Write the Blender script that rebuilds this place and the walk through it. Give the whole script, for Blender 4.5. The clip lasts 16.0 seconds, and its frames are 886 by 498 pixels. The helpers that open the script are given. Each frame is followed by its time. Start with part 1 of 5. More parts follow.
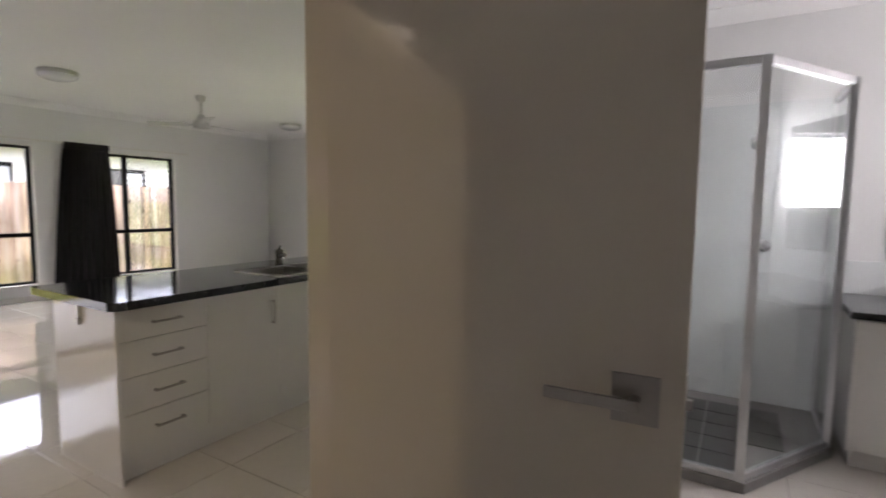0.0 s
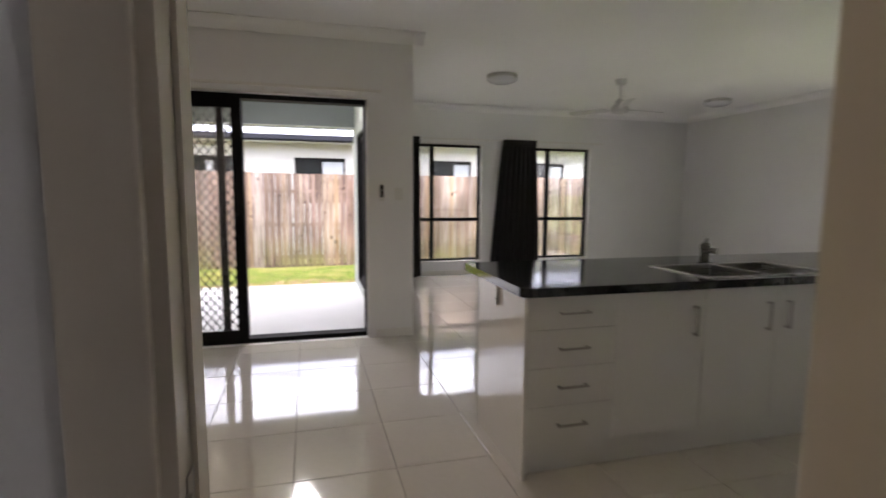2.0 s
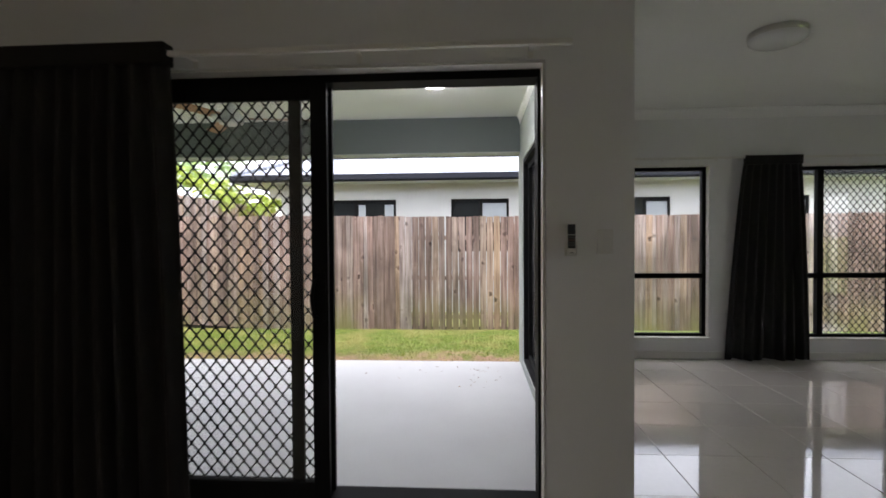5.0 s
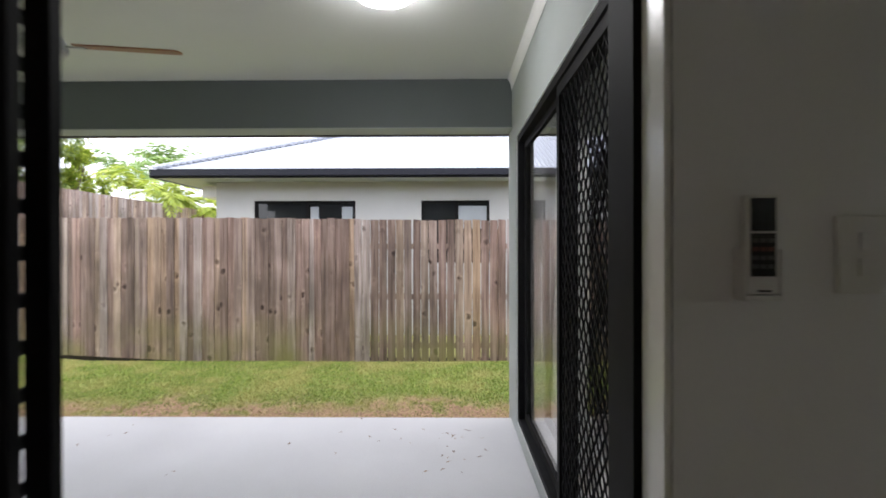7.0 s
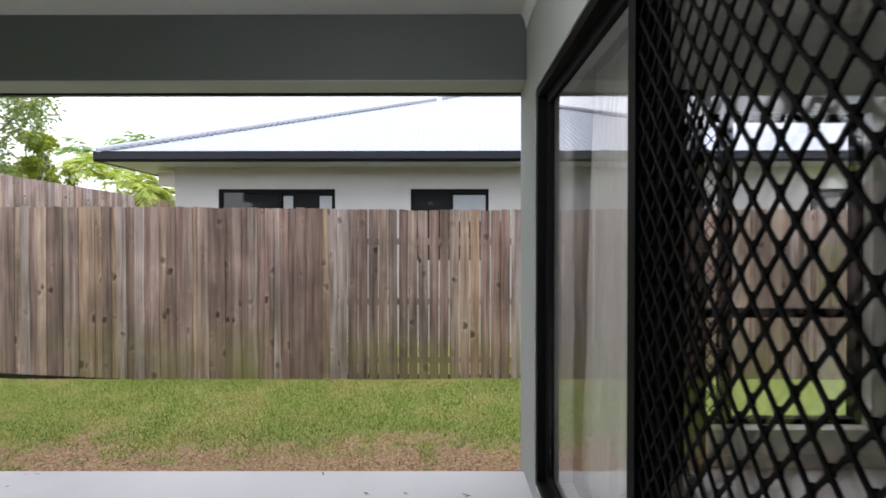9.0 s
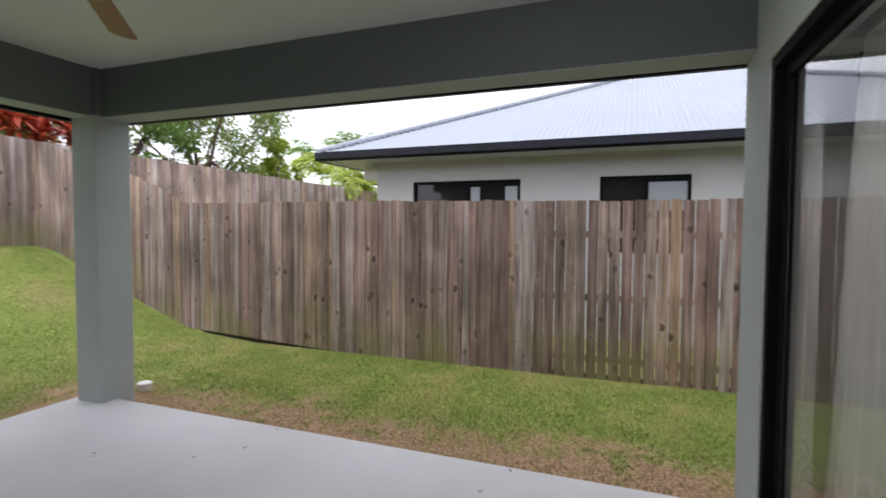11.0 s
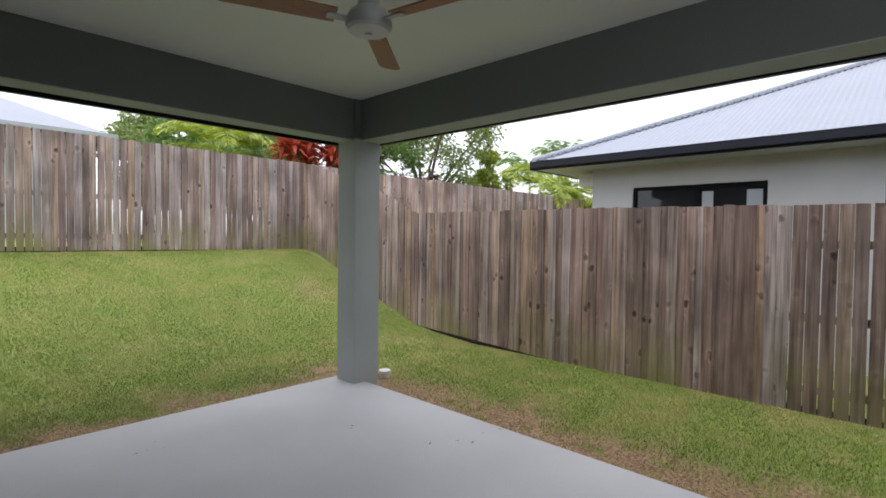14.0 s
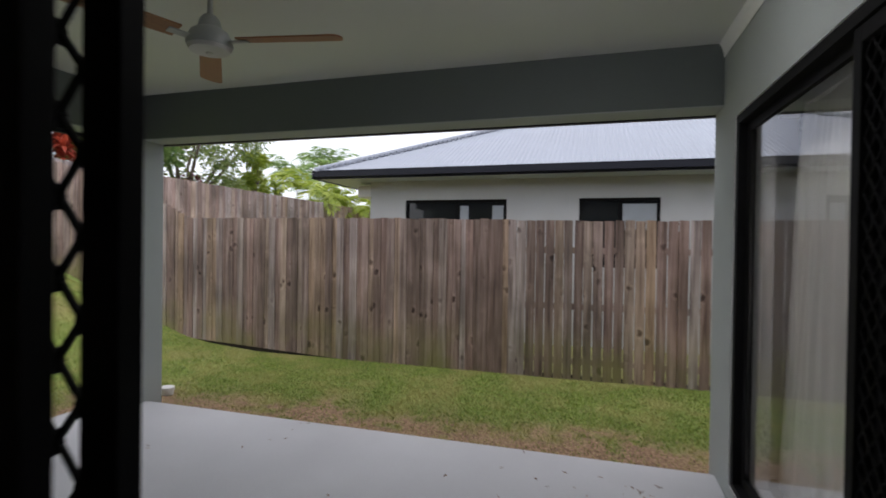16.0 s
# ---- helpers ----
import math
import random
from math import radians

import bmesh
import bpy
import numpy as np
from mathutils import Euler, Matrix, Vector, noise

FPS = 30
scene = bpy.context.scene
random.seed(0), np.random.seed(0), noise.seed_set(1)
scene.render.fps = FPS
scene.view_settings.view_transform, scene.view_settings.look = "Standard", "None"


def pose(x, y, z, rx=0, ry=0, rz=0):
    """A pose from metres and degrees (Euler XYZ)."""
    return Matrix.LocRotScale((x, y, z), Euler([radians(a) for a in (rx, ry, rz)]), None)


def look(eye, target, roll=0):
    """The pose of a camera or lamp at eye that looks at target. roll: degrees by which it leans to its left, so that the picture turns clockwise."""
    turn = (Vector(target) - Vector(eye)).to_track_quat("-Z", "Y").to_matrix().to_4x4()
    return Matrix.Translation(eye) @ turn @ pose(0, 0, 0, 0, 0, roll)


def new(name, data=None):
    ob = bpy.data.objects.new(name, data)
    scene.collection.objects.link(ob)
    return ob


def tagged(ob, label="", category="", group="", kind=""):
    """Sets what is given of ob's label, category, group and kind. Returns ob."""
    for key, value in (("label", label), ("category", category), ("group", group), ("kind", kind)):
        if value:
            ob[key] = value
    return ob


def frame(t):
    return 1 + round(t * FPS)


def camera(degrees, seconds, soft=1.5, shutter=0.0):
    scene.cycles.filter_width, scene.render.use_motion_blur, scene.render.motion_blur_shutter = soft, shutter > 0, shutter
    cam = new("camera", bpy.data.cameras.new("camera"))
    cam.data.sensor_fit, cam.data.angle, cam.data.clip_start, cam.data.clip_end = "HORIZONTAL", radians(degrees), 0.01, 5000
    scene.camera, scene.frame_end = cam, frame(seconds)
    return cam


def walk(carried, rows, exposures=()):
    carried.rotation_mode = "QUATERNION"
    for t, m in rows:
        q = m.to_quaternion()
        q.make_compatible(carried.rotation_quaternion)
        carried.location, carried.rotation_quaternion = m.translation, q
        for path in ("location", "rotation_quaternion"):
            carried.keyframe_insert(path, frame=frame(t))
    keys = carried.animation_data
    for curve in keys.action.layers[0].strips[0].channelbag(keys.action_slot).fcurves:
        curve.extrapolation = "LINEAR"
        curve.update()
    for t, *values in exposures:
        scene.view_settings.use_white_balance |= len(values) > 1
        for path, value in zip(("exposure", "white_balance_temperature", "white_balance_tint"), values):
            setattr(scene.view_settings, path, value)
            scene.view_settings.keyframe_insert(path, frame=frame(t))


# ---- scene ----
cam = camera(83.1, 16.0, 1.7, 0.5)
PATH = [
    (0, (-0.745, 0.727, 1.366), (-1.767, 2.437, 1.191), 0.7),
    (0.5, (-0.804, 0.725, 1.375), (-2.065, 2.264, 1.178), 0.2),
    (1, (-0.889, 0.772, 1.351), (-2.407, 2.058, 1.147), 0.7),
    (1.5, (-1.018, 0.874, 1.337), (-2.777, 1.804, 1.136), 1.8),
    (2, (-1.222, 0.984, 1.306), (-3.141, 1.502, 1.087), 0.4),
    (2.5, (-1.455, 1.07, 1.311), (-3.43, 1.319, 1.117), 0.1),
    (3, (-1.763, 1.151, 1.295), (-3.757, 1.182, 1.148), 0.4),
    (3.5, (-2.1, 1.178, 1.294), (-4.092, 1.023, 1.191), 0.2),
    (4, (-2.493, 1.168, 1.304), (-4.484, 0.994, 1.235), -0.1),
    (4.2, (-2.678, 1.17, 1.322), (-4.671, 1.024, 1.258), -0.7),
    (6.5, (-4.543, 1.188, 1.308), (-6.541, 1.085, 1.309), 0.5),
    (7, (-4.958, 1.182, 1.312), (-6.958, 1.156, 1.309), -0.1),
    (7.5, (-5.276, 1.196, 1.306), (-7.275, 1.226, 1.308), -0.2),
    (8, (-5.602, 1.219, 1.318), (-7.602, 1.26, 1.317), 0.0),
    (8.2, (-5.725, 1.225, 1.317), (-7.725, 1.277, 1.306), -0.0),
    (10.3, (-6.113, 1.133, 1.342), (-8.07, 0.727, 1.265), 0.2),
    (10.5, (-6.11, 1.146, 1.378), (-8.043, 0.641, 1.292), 0.3),
    (11, (-6.1, 1.117, 1.388), (-7.971, 0.416, 1.306), 0.3),
    (11.5, (-6.087, 1.081, 1.405), (-7.886, 0.209, 1.331), 0.4),
    (12, (-6.078, 1.028, 1.372), (-7.779, -0.023, 1.321), 0.4),
    (12.5, (-6.068, 1.003, 1.373), (-7.691, -0.166, 1.328), 0.3),
    (13, (-6.059, 0.994, 1.377), (-7.615, -0.262, 1.328), 0.4),
    (13.5, (-6.042, 0.984, 1.374), (-7.538, -0.343, 1.32), 0.4),
    (14, (-6.018, 0.966, 1.378), (-7.47, -0.408, 1.323), 0.7),
    (14.5, (-5.967, 0.982, 1.371), (-7.462, -0.347, 1.328), 1.5),
    (15, (-5.843, 0.97, 1.366), (-7.535, -0.095, 1.372), 1.7),
    (15.5, (-5.698, 0.937, 1.386), (-7.545, 0.168, 1.394), 0.7),
    (16, (-5.474, 0.903, 1.39), (-7.391, 0.332, 1.37), 0.8),
]
walk(cam, [(t, look(eye, target, roll)) for t, eye, target, roll in PATH],
     [(t, stops, 6200 + 200 * max(0, min(1, (3.9 - t) / 1.1)), 14.5 + 5.5 * max(0, min(1, (3.9 - t) / 1.1))) for t, stops in ((0.0, 3.84), (1.0, 3.68), (1.5, 3.45), (2.0, 3.37), (3.0, 3.03), (3.5, 2.82), (4.2, 2.63), (6.5, 2.1), (8.0, 1.85), (10.3, 1.4), (12.0, 1.2), (14.5, 1.15), (15.2, 1.08), (16.0, 0.85))])


# ---- world, sun, lamps ----
world = bpy.data.worlds.new("overcast")
scene.world = world
world.use_nodes = True
wn, wl = world.node_tree.nodes, world.node_tree.links
wn.clear()
sky = wn.new("ShaderNodeTexSky")
sky.sky_type = "NISHITA"
sky.sun_disc = False
sky.sun_elevation, sky.sun_rotation = radians(80), radians(125)
sky.dust_density, sky.air_density = 1.5, 1.0
sat = wn.new("ShaderNodeHueSaturation")
sat.inputs["Saturation"].default_value = 0.16
bg = wn.new("ShaderNodeBackground")
bg.inputs["Strength"].default_value = 0.15
wo = wn.new("ShaderNodeOutputWorld")
wl.new(sky.outputs[0], sat.inputs["Color"])
wl.new(sat.outputs[0], bg.inputs[0])
wl.new(bg.outputs[0], wo.inputs[0])

sun = new("sun", bpy.data.lights.new("sun", "SUN"))
sun.data.energy, sun.data.angle, sun.data.color = 1.0, radians(110), (1.0, 0.97, 0.93)
sun.matrix_world = look((0, 0, 0), (-0.10, 0.07, -0.99))


def lamp(name, place, power, radius, colour, spot=None):
    data = bpy.data.lights.new(name, "SPOT" if spot else "POINT")
    data.energy, data.shadow_soft_size, data.color = power, radius, colour
    if spot:
        data.spot_size, data.spot_blend = radians(spot), 0.6
    ob = new(name, data)
    ob.location = place
    return ob


lamp("downlight_glow", (-2.62, -0.41, 2.60), 0.25, 0.04, (1.0, 0.84, 0.64), 165)
lamp("patio_lamp_glow", (-7.52, 0.847, 2.50), 0.5, 0.12, (1.0, 0.98, 0.94))


# ---- materials ----
def mat(name, base, rough=0.6, vary=0.08, scale=4.0, fine=60.0, bump=0.05, metal=0.0, coat=0.0, stretch=(1, 1, 1), tint=None, per=0.0, spec=0.5):
    """A surface with two scales of variation in colour, roughness and relief. per: how much each piece differs."""
    m = bpy.data.materials.new(name)
    m.use_nodes = True
    n, l = m.node_tree.nodes, m.node_tree.links
    b = n["Principled BSDF"]
    geo = n.new("ShaderNodeNewGeometry")
    mp = n.new("ShaderNodeMapping")
    mp.inputs["Scale"].default_value = stretch
    l.new(geo.outputs["Position"], mp.inputs["Vector"])
    big, small = n.new("ShaderNodeTexNoise"), n.new("ShaderNodeTexNoise")
    big.inputs["Scale"].default_value, big.inputs["Detail"].default_value = scale, 5
    small.inputs["Scale"].default_value, small.inputs["Detail"].default_value = fine, 6
    for t in (big, small):
        l.new(mp.outputs[0], t.inputs["Vector"])
    ramp = n.new("ShaderNodeValToRGB")
    other = tint or tuple(c * (1 - vary * 2) for c in base)
    ramp.color_ramp.elements[0].position, ramp.color_ramp.elements[1].position = 0.3, 0.7
    ramp.color_ramp.elements[0].color = (*other, 1)
    ramp.color_ramp.elements[1].color = (*base, 1)
    l.new(big.outputs[0], ramp.inputs[0])
    mix = n.new("ShaderNodeMix")
    mix.data_type, mix.blend_type = "RGBA", "MULTIPLY"
    mix.inputs[0].default_value = min(1.0, vary * 4)
    ramp2 = n.new("ShaderNodeValToRGB")
    ramp2.color_ramp.elements[0].position, ramp2.color_ramp.elements[1].position = 0.25, 0.6
    ramp2.color_ramp.elements[0].color = (0.72, 0.72, 0.72, 1)
    l.new(small.outputs[0], ramp2.inputs[0])
    l.new(ramp.outputs[0], mix.inputs[6])
    l.new(ramp2.outputs[0], mix.inputs[7])
    out = mix.outputs[2]
    if per:
        info = n.new("ShaderNodeObjectInfo")
        mr = n.new("ShaderNodeMapRange")
        mr.inputs["To Min"].default_value, mr.inputs["To Max"].default_value = 1 - per, 1 + per
        l.new(info.outputs["Random"], mr.inputs["Value"])
        hs = n.new("ShaderNodeHueSaturation")
        l.new(mr.outputs[0], hs.inputs["Value"])
        l.new(out, hs.inputs["Color"])
        out = hs.outputs[0]
    l.new(out, b.inputs["Base Color"])
    rr = n.new("ShaderNodeMapRange")
    rr.inputs["To Min"].default_value, rr.inputs["To Max"].default_value = max(0.0, rough * 0.88), min(1.0, rough * 1.12)
    l.new(big.outputs[0], rr.inputs["Value"])
    l.new(rr.outputs[0], b.inputs["Roughness"])
    if bump:
        bp = n.new("ShaderNodeBump")
        bp.inputs["Strength"].default_value, bp.inputs["Distance"].default_value = bump, 0.004
        l.new(small.outputs[0], bp.inputs["Height"])
        l.new(bp.outputs[0], b.inputs["Normal"])
    b.inputs["Metallic"].default_value = metal
    b.inputs["Coat Weight"].default_value = coat
    b.inputs["Coat Roughness"].default_value = 0.05
    b.inputs["Specular IOR Level"].default_value = spec
    return m


def glass(name, colour=(1, 1, 1), rough=0.0):
    m = bpy.data.materials.new(name)
    m.use_nodes = True
    n, l = m.node_tree.nodes, m.node_tree.links
    n.clear()
    g, o = n.new("ShaderNodeBsdfGlass"), n.new("ShaderNodeOutputMaterial")
    g.inputs["Color"].default_value, g.inputs["Roughness"].default_value, g.inputs["IOR"].default_value = (*colour, 1), rough, 1.45
    l.new(g.outputs[0], o.inputs[0])
    return m


def glow(name, colour, strength):
    m = bpy.data.materials.new(name)
    m.use_nodes = True
    b = m.node_tree.nodes["Principled BSDF"]
    b.inputs["Base Color"].default_value = (0.8, 0.8, 0.8, 1)
    b.inputs["Emission Color"].default_value, b.inputs["Emission Strength"].default_value = (*colour, 1), strength
    return m


def ground_mat(name):
    """Mown lawn soil: green with worn tan patches, bare along the slab's edges."""
    m = bpy.data.materials.new(name)
    m.use_nodes = True
    n, l = m.node_tree.nodes, m.node_tree.links
    b = n["Principled BSDF"]
    geo = n.new("ShaderNodeNewGeometry")
    big, small = n.new("ShaderNodeTexNoise"), n.new("ShaderNodeTexNoise")
    big.inputs["Scale"].default_value, big.inputs["Detail"].default_value = 1.6, 8
    small.inputs["Scale"].default_value, small.inputs["Detail"].default_value = 45, 8
    l.new(geo.outputs["Position"], big.inputs["Vector"])
    l.new(geo.outputs["Position"], small.inputs["Vector"])
    ramp = n.new("ShaderNodeValToRGB")
    e = ramp.color_ramp.elements
    e[0].position, e[0].color = 0.25, (0.11, 0.165, 0.027, 1)
    e[1].position, e[1].color = 0.75, (0.28, 0.34, 0.08, 1)
    l.new(small.outputs[0], ramp.inputs[0])
    bare = n.new("ShaderNodeValToRGB")
    bare.color_ramp.elements[0].color, bare.color_ramp.elements[1].color = (0.11, 0.055, 0.03, 1), (0.50, 0.33, 0.19, 1)
    bare.color_ramp.elements[0].position, bare.color_ramp.elements[1].position = 0.3, 0.7
    l.new(small.outputs[0], bare.inputs[0])
    vc = n.new("ShaderNodeVertexColor")
    vc.layer_name = "bare"
    mix = n.new("ShaderNodeMix")
    mix.data_type = "RGBA"
    l.new(vc.outputs[0], mix.inputs[0])
    l.new(ramp.outputs[0], mix.inputs[6])
    l.new(bare.outputs[0], mix.inputs[7])
    l.new(mix.outputs[2], b.inputs["Base Color"])
    b.inputs["Roughness"].default_value = 0.95
    bp = n.new("ShaderNodeBump")
    bp.inputs["Strength"].default_value, bp.inputs["Distance"].default_value = 0.6, 0.02
    l.new(small.outputs[0], bp.inputs["Height"])
    l.new(bp.outputs[0], b.inputs["Normal"])
    return m


def leaf_mat(name, a, b_, rough=0.55, dry=None, thin=0.0):
    """Leaves: each one its own shade between two greens."""
    m = bpy.data.materials.new(name)
    m.use_nodes = True
    n, l = m.node_tree.nodes, m.node_tree.links
    b = n["Principled BSDF"]
    geo = n.new("ShaderNodeNewGeometry")
    ramp = n.new("ShaderNodeValToRGB")
    ramp.color_ramp.elements[0].color, ramp.color_ramp.elements[1].color = (*a, 1), (*b_, 1)
    if dry:
        ramp.color_ramp.elements[1].position = 0.82
        ramp.color_ramp.elements.new(0.93).color = (*dry, 1)
    l.new(geo.outputs["Random Per Island"], ramp.inputs[0])
    out = ramp.outputs[0]
    if dry:
        patch = n.new("ShaderNodeTexNoise")
        patch.inputs["Scale"].default_value, patch.inputs["Detail"].default_value = 2.2, 8
        l.new(geo.outputs["Position"], patch.inputs["Vector"])
        pr = n.new("ShaderNodeMapRange")
        pr.inputs["From Min"].default_value, pr.inputs["From Max"].default_value = 0.45, 0.63
        pr.inputs["To Max"].default_value = 0.8
        l.new(patch.outputs[0], pr.inputs["Value"])
        mixp = n.new("ShaderNodeMix")
        mixp.data_type = "RGBA"
        mixp.inputs[7].default_value = (0.50, 0.43, 0.17, 1)
        l.new(pr.outputs[0], mixp.inputs[0])
        l.new(out, mixp.inputs[6])
        out = mixp.outputs[2]
    l.new(out, b.inputs["Base Color"])
    b.inputs["Roughness"].default_value = rough
    if thin:
        tr, mx = n.new("ShaderNodeBsdfTranslucent"), n.new("ShaderNodeMixShader")
        mx.inputs[0].default_value = thin
        l.new(out, tr.inputs["Color"])
        l.new(b.outputs[0], mx.inputs[1])
        l.new(tr.outputs[0], mx.inputs[2])
        l.new(mx.outputs[0], n["Material Output"].inputs[0])
    return m


def paling_mat(name, base, dark, pale):
    """Weathered timber: long grain, grey bleaching, dark knots and damp at the foot."""
    m = bpy.data.materials.new(name)
    m.use_nodes = True
    n, l = m.node_tree.nodes, m.node_tree.links
    b = n["Principled BSDF"]
    geo = n.new("ShaderNodeNewGeometry")
    info = n.new("ShaderNodeObjectInfo")
    add = n.new("ShaderNodeVectorMath")
    scl = n.new("ShaderNodeVectorMath")
    scl.operation = "SCALE"
    comb = n.new("ShaderNodeCombineXYZ")
    l.new(info.outputs["Random"], comb.inputs[2])
    l.new(comb.outputs[0], scl.inputs[0])
    scl.inputs["Scale"].default_value = 37.0
    l.new(geo.outputs["Position"], add.inputs[0])
    l.new(scl.outputs[0], add.inputs[1])
    mp = n.new("ShaderNodeMapping")
    mp.inputs["Scale"].default_value = (11, 11, 0.55)
    l.new(add.outputs[0], mp.inputs["Vector"])
    grain = n.new("ShaderNodeTexNoise")
    grain.inputs["Scale"].default_value, grain.inputs["Detail"].default_value, grain.inputs["Distortion"].default_value = 2.2, 9, 0.4
    l.new(mp.outputs[0], grain.inputs["Vector"])
    ramp = n.new("ShaderNodeValToRGB")
    e = ramp.color_ramp.elements
    e[0].position, e[0].color = 0.22, (*dark, 1)
    e[1].position, e[1].color = 0.78, (*pale, 1)
    mid = e.new(0.5)
    mid.color = (*base, 1)
    l.new(grain.outputs[0], ramp.inputs[0])
    knots = n.new("ShaderNodeTexVoronoi")
    mp2 = n.new("ShaderNodeMapping")
    mp2.inputs["Scale"].default_value = (9, 9, 7)
    wob = n.new("ShaderNodeTexNoise")
    wob.inputs["Scale"].default_value, wob.inputs["Detail"].default_value = 16, 3
    l.new(add.outputs[0], wob.inputs["Vector"])
    wadd = n.new("ShaderNodeVectorMath")
    wadd.operation = "MULTIPLY_ADD"
    wadd.inputs[1].default_value = (0.06, 0.06, 0.10)
    l.new(wob.outputs["Color"], wadd.inputs[0])
    l.new(add.outputs[0], wadd.inputs[2])
    l.new(wadd.outputs[0], mp2.inputs["Vector"])
    l.new(mp2.outputs[0], knots.inputs["Vector"])
    knots.inputs["Scale"].default_value = 0.55
    kr = n.new("ShaderNodeValToRGB")
    kr.color_ramp.elements[0].position, kr.color_ramp.elements[0].color = 0.10, (0.13, 0.09, 0.08, 1)
    kr.color_ramp.elements[1].position, kr.color_ramp.elements[1].color = 0.21, (1.3, 1.3, 1.3, 1)
    kr.color_ramp.elements.new(0.34).color = (1, 1, 1, 1)
    l.new(knots.outputs["Distance"], kr.inputs[0])
    mul = n.new("ShaderNodeMix")
    mul.data_type, mul.blend_type = "RGBA", "MULTIPLY"
    l.new(ramp.outputs[0], mul.inputs[6])
    l.new(kr.outputs[0], mul.inputs[7])
    some = n.new("ShaderNodeTexNoise")
    some.inputs["Scale"].default_value, some.inputs["Detail"].default_value = 3.1, 3
    l.new(add.outputs[0], some.inputs["Vector"])
    pick = n.new("ShaderNodeMapRange")
    pick.inputs["From Min"].default_value, pick.inputs["From Max"].default_value = 0.40, 0.54
    pick.inputs["To Max"].default_value = 0.85
    l.new(some.outputs[0], pick.inputs["Value"])
    l.new(pick.outputs[0], mul.inputs[0])
    blot = n.new("ShaderNodeTexNoise")
    blot.inputs["Scale"].default_value, blot.inputs["Detail"].default_value = 0.6, 6
    l.new(geo.outputs["Position"], blot.inputs["Vector"])
    br = n.new("ShaderNodeMapRange")
    br.inputs["From Min"].default_value, br.inputs["From Max"].default_value = 0.3, 0.7
    br.inputs["To Min"].default_value, br.inputs["To Max"].default_value = 0.55, 1.22
    l.new(blot.outputs[0], br.inputs["Value"])
    mr = n.new("ShaderNodeMapRange")
    mr.inputs["To Min"].default_value, mr.inputs["To Max"].default_value = 0.60, 1.32
    l.new(info.outputs["Random"], mr.inputs["Value"])
    pm = n.new("ShaderNodeMath")
    pm.operation = "MULTIPLY"
    l.new(br.outputs[0], pm.inputs[0])
    l.new(mr.outputs[0], pm.inputs[1])
    hs = n.new("ShaderNodeHueSaturation")
    l.new(pm.outputs[0], hs.inputs["Value"])
    tone = n.new("ShaderNodeValToRGB")
    te = tone.color_ramp.elements
    te[0].position, te[0].color = 0.0, (1.05, 0.95, 0.90, 1)
    te[1].position, te[1].color = 1.0, (0.93, 0.99, 1.04, 1)
    te.new(0.35).color = (1.08, 0.90, 0.86, 1)
    te.new(0.55).color = (0.98, 0.98, 0.98, 1)
    te.new(0.72).color = (1.14, 0.98, 0.74, 1)
    te.new(0.82).color = (0.94, 0.95, 1.0, 1)
    l.new(info.outputs["Random"], tone.inputs[0])
    wet = n.new("ShaderNodeTexNoise")
    wet.inputs["Scale"].default_value, wet.inputs["Detail"].default_value = 2.6, 7
    mp3 = n.new("ShaderNodeMapping")
    mp3.inputs["Scale"].default_value = (1.0, 1.0, 0.5)
    l.new(geo.outputs["Position"], mp3.inputs["Vector"])
    l.new(mp3.outputs[0], wet.inputs["Vector"])
    wr = n.new("ShaderNodeValToRGB")
    wr.color_ramp.elements[0].position, wr.color_ramp.elements[0].color = 0.34, (0.60, 0.60, 0.58, 1)
    wr.color_ramp.elements[1].position, wr.color_ramp.elements[1].color = 0.58, (1.08, 1.06, 1.05, 1)
    l.new(wet.outputs[0], wr.inputs[0])
    mp4 = n.new("ShaderNodeMapping")
    mp4.inputs["Scale"].default_value = (75, 75, 1.3)
    l.new(add.outputs[0], mp4.inputs["Vector"])
    crack = n.new("ShaderNodeTexNoise")
    crack.inputs["Scale"].default_value, crack.inputs["Detail"].default_value = 1.0, 6
    l.new(mp4.outputs[0], crack.inputs["Vector"])
    cr = n.new("ShaderNodeValToRGB")
    cr.color_ramp.elements[0].position, cr.color_ramp.elements[0].color = 0.34, (0.45, 0.42, 0.40, 1)
    cr.color_ramp.elements[1].position, cr.color_ramp.elements[1].color = 0.52, (1.08, 1.08, 1.08, 1)
    l.new(crack.outputs[0], cr.inputs[0])
    m4 = n.new("ShaderNodeMix")
    m4.data_type, m4.blend_type = "RGBA", "MULTIPLY"
    m4.inputs[0].default_value = 0.42
    l.new(cr.outputs[0], m4.inputs[7])
    m2, m3 = n.new("ShaderNodeMix"), n.new("ShaderNodeMix")
    for q, src in ((m2, tone), (m3, wr)):
        q.data_type, q.blend_type = "RGBA", "MULTIPLY"
        q.inputs[0].default_value = 0.9
        l.new(src.outputs[0], q.inputs[7])
    l.new(mul.outputs[2], m2.inputs[6])
    l.new(m2.outputs[2], m3.inputs[6])
    l.new(m3.outputs[2], m4.inputs[6])
    l.new(m4.outputs[2], hs.inputs["Color"])
    # patches of green moss on the lower part of the boards
    tc = n.new("ShaderNodeTexCoord")
    sep = n.new("ShaderNodeSeparateXYZ")
    l.new(tc.outputs["Object"], sep.inputs[0])
    foot = n.new("ShaderNodeMapRange")
    foot.inputs["From Min"].default_value, foot.inputs["From Max"].default_value = 0.05, 0.75
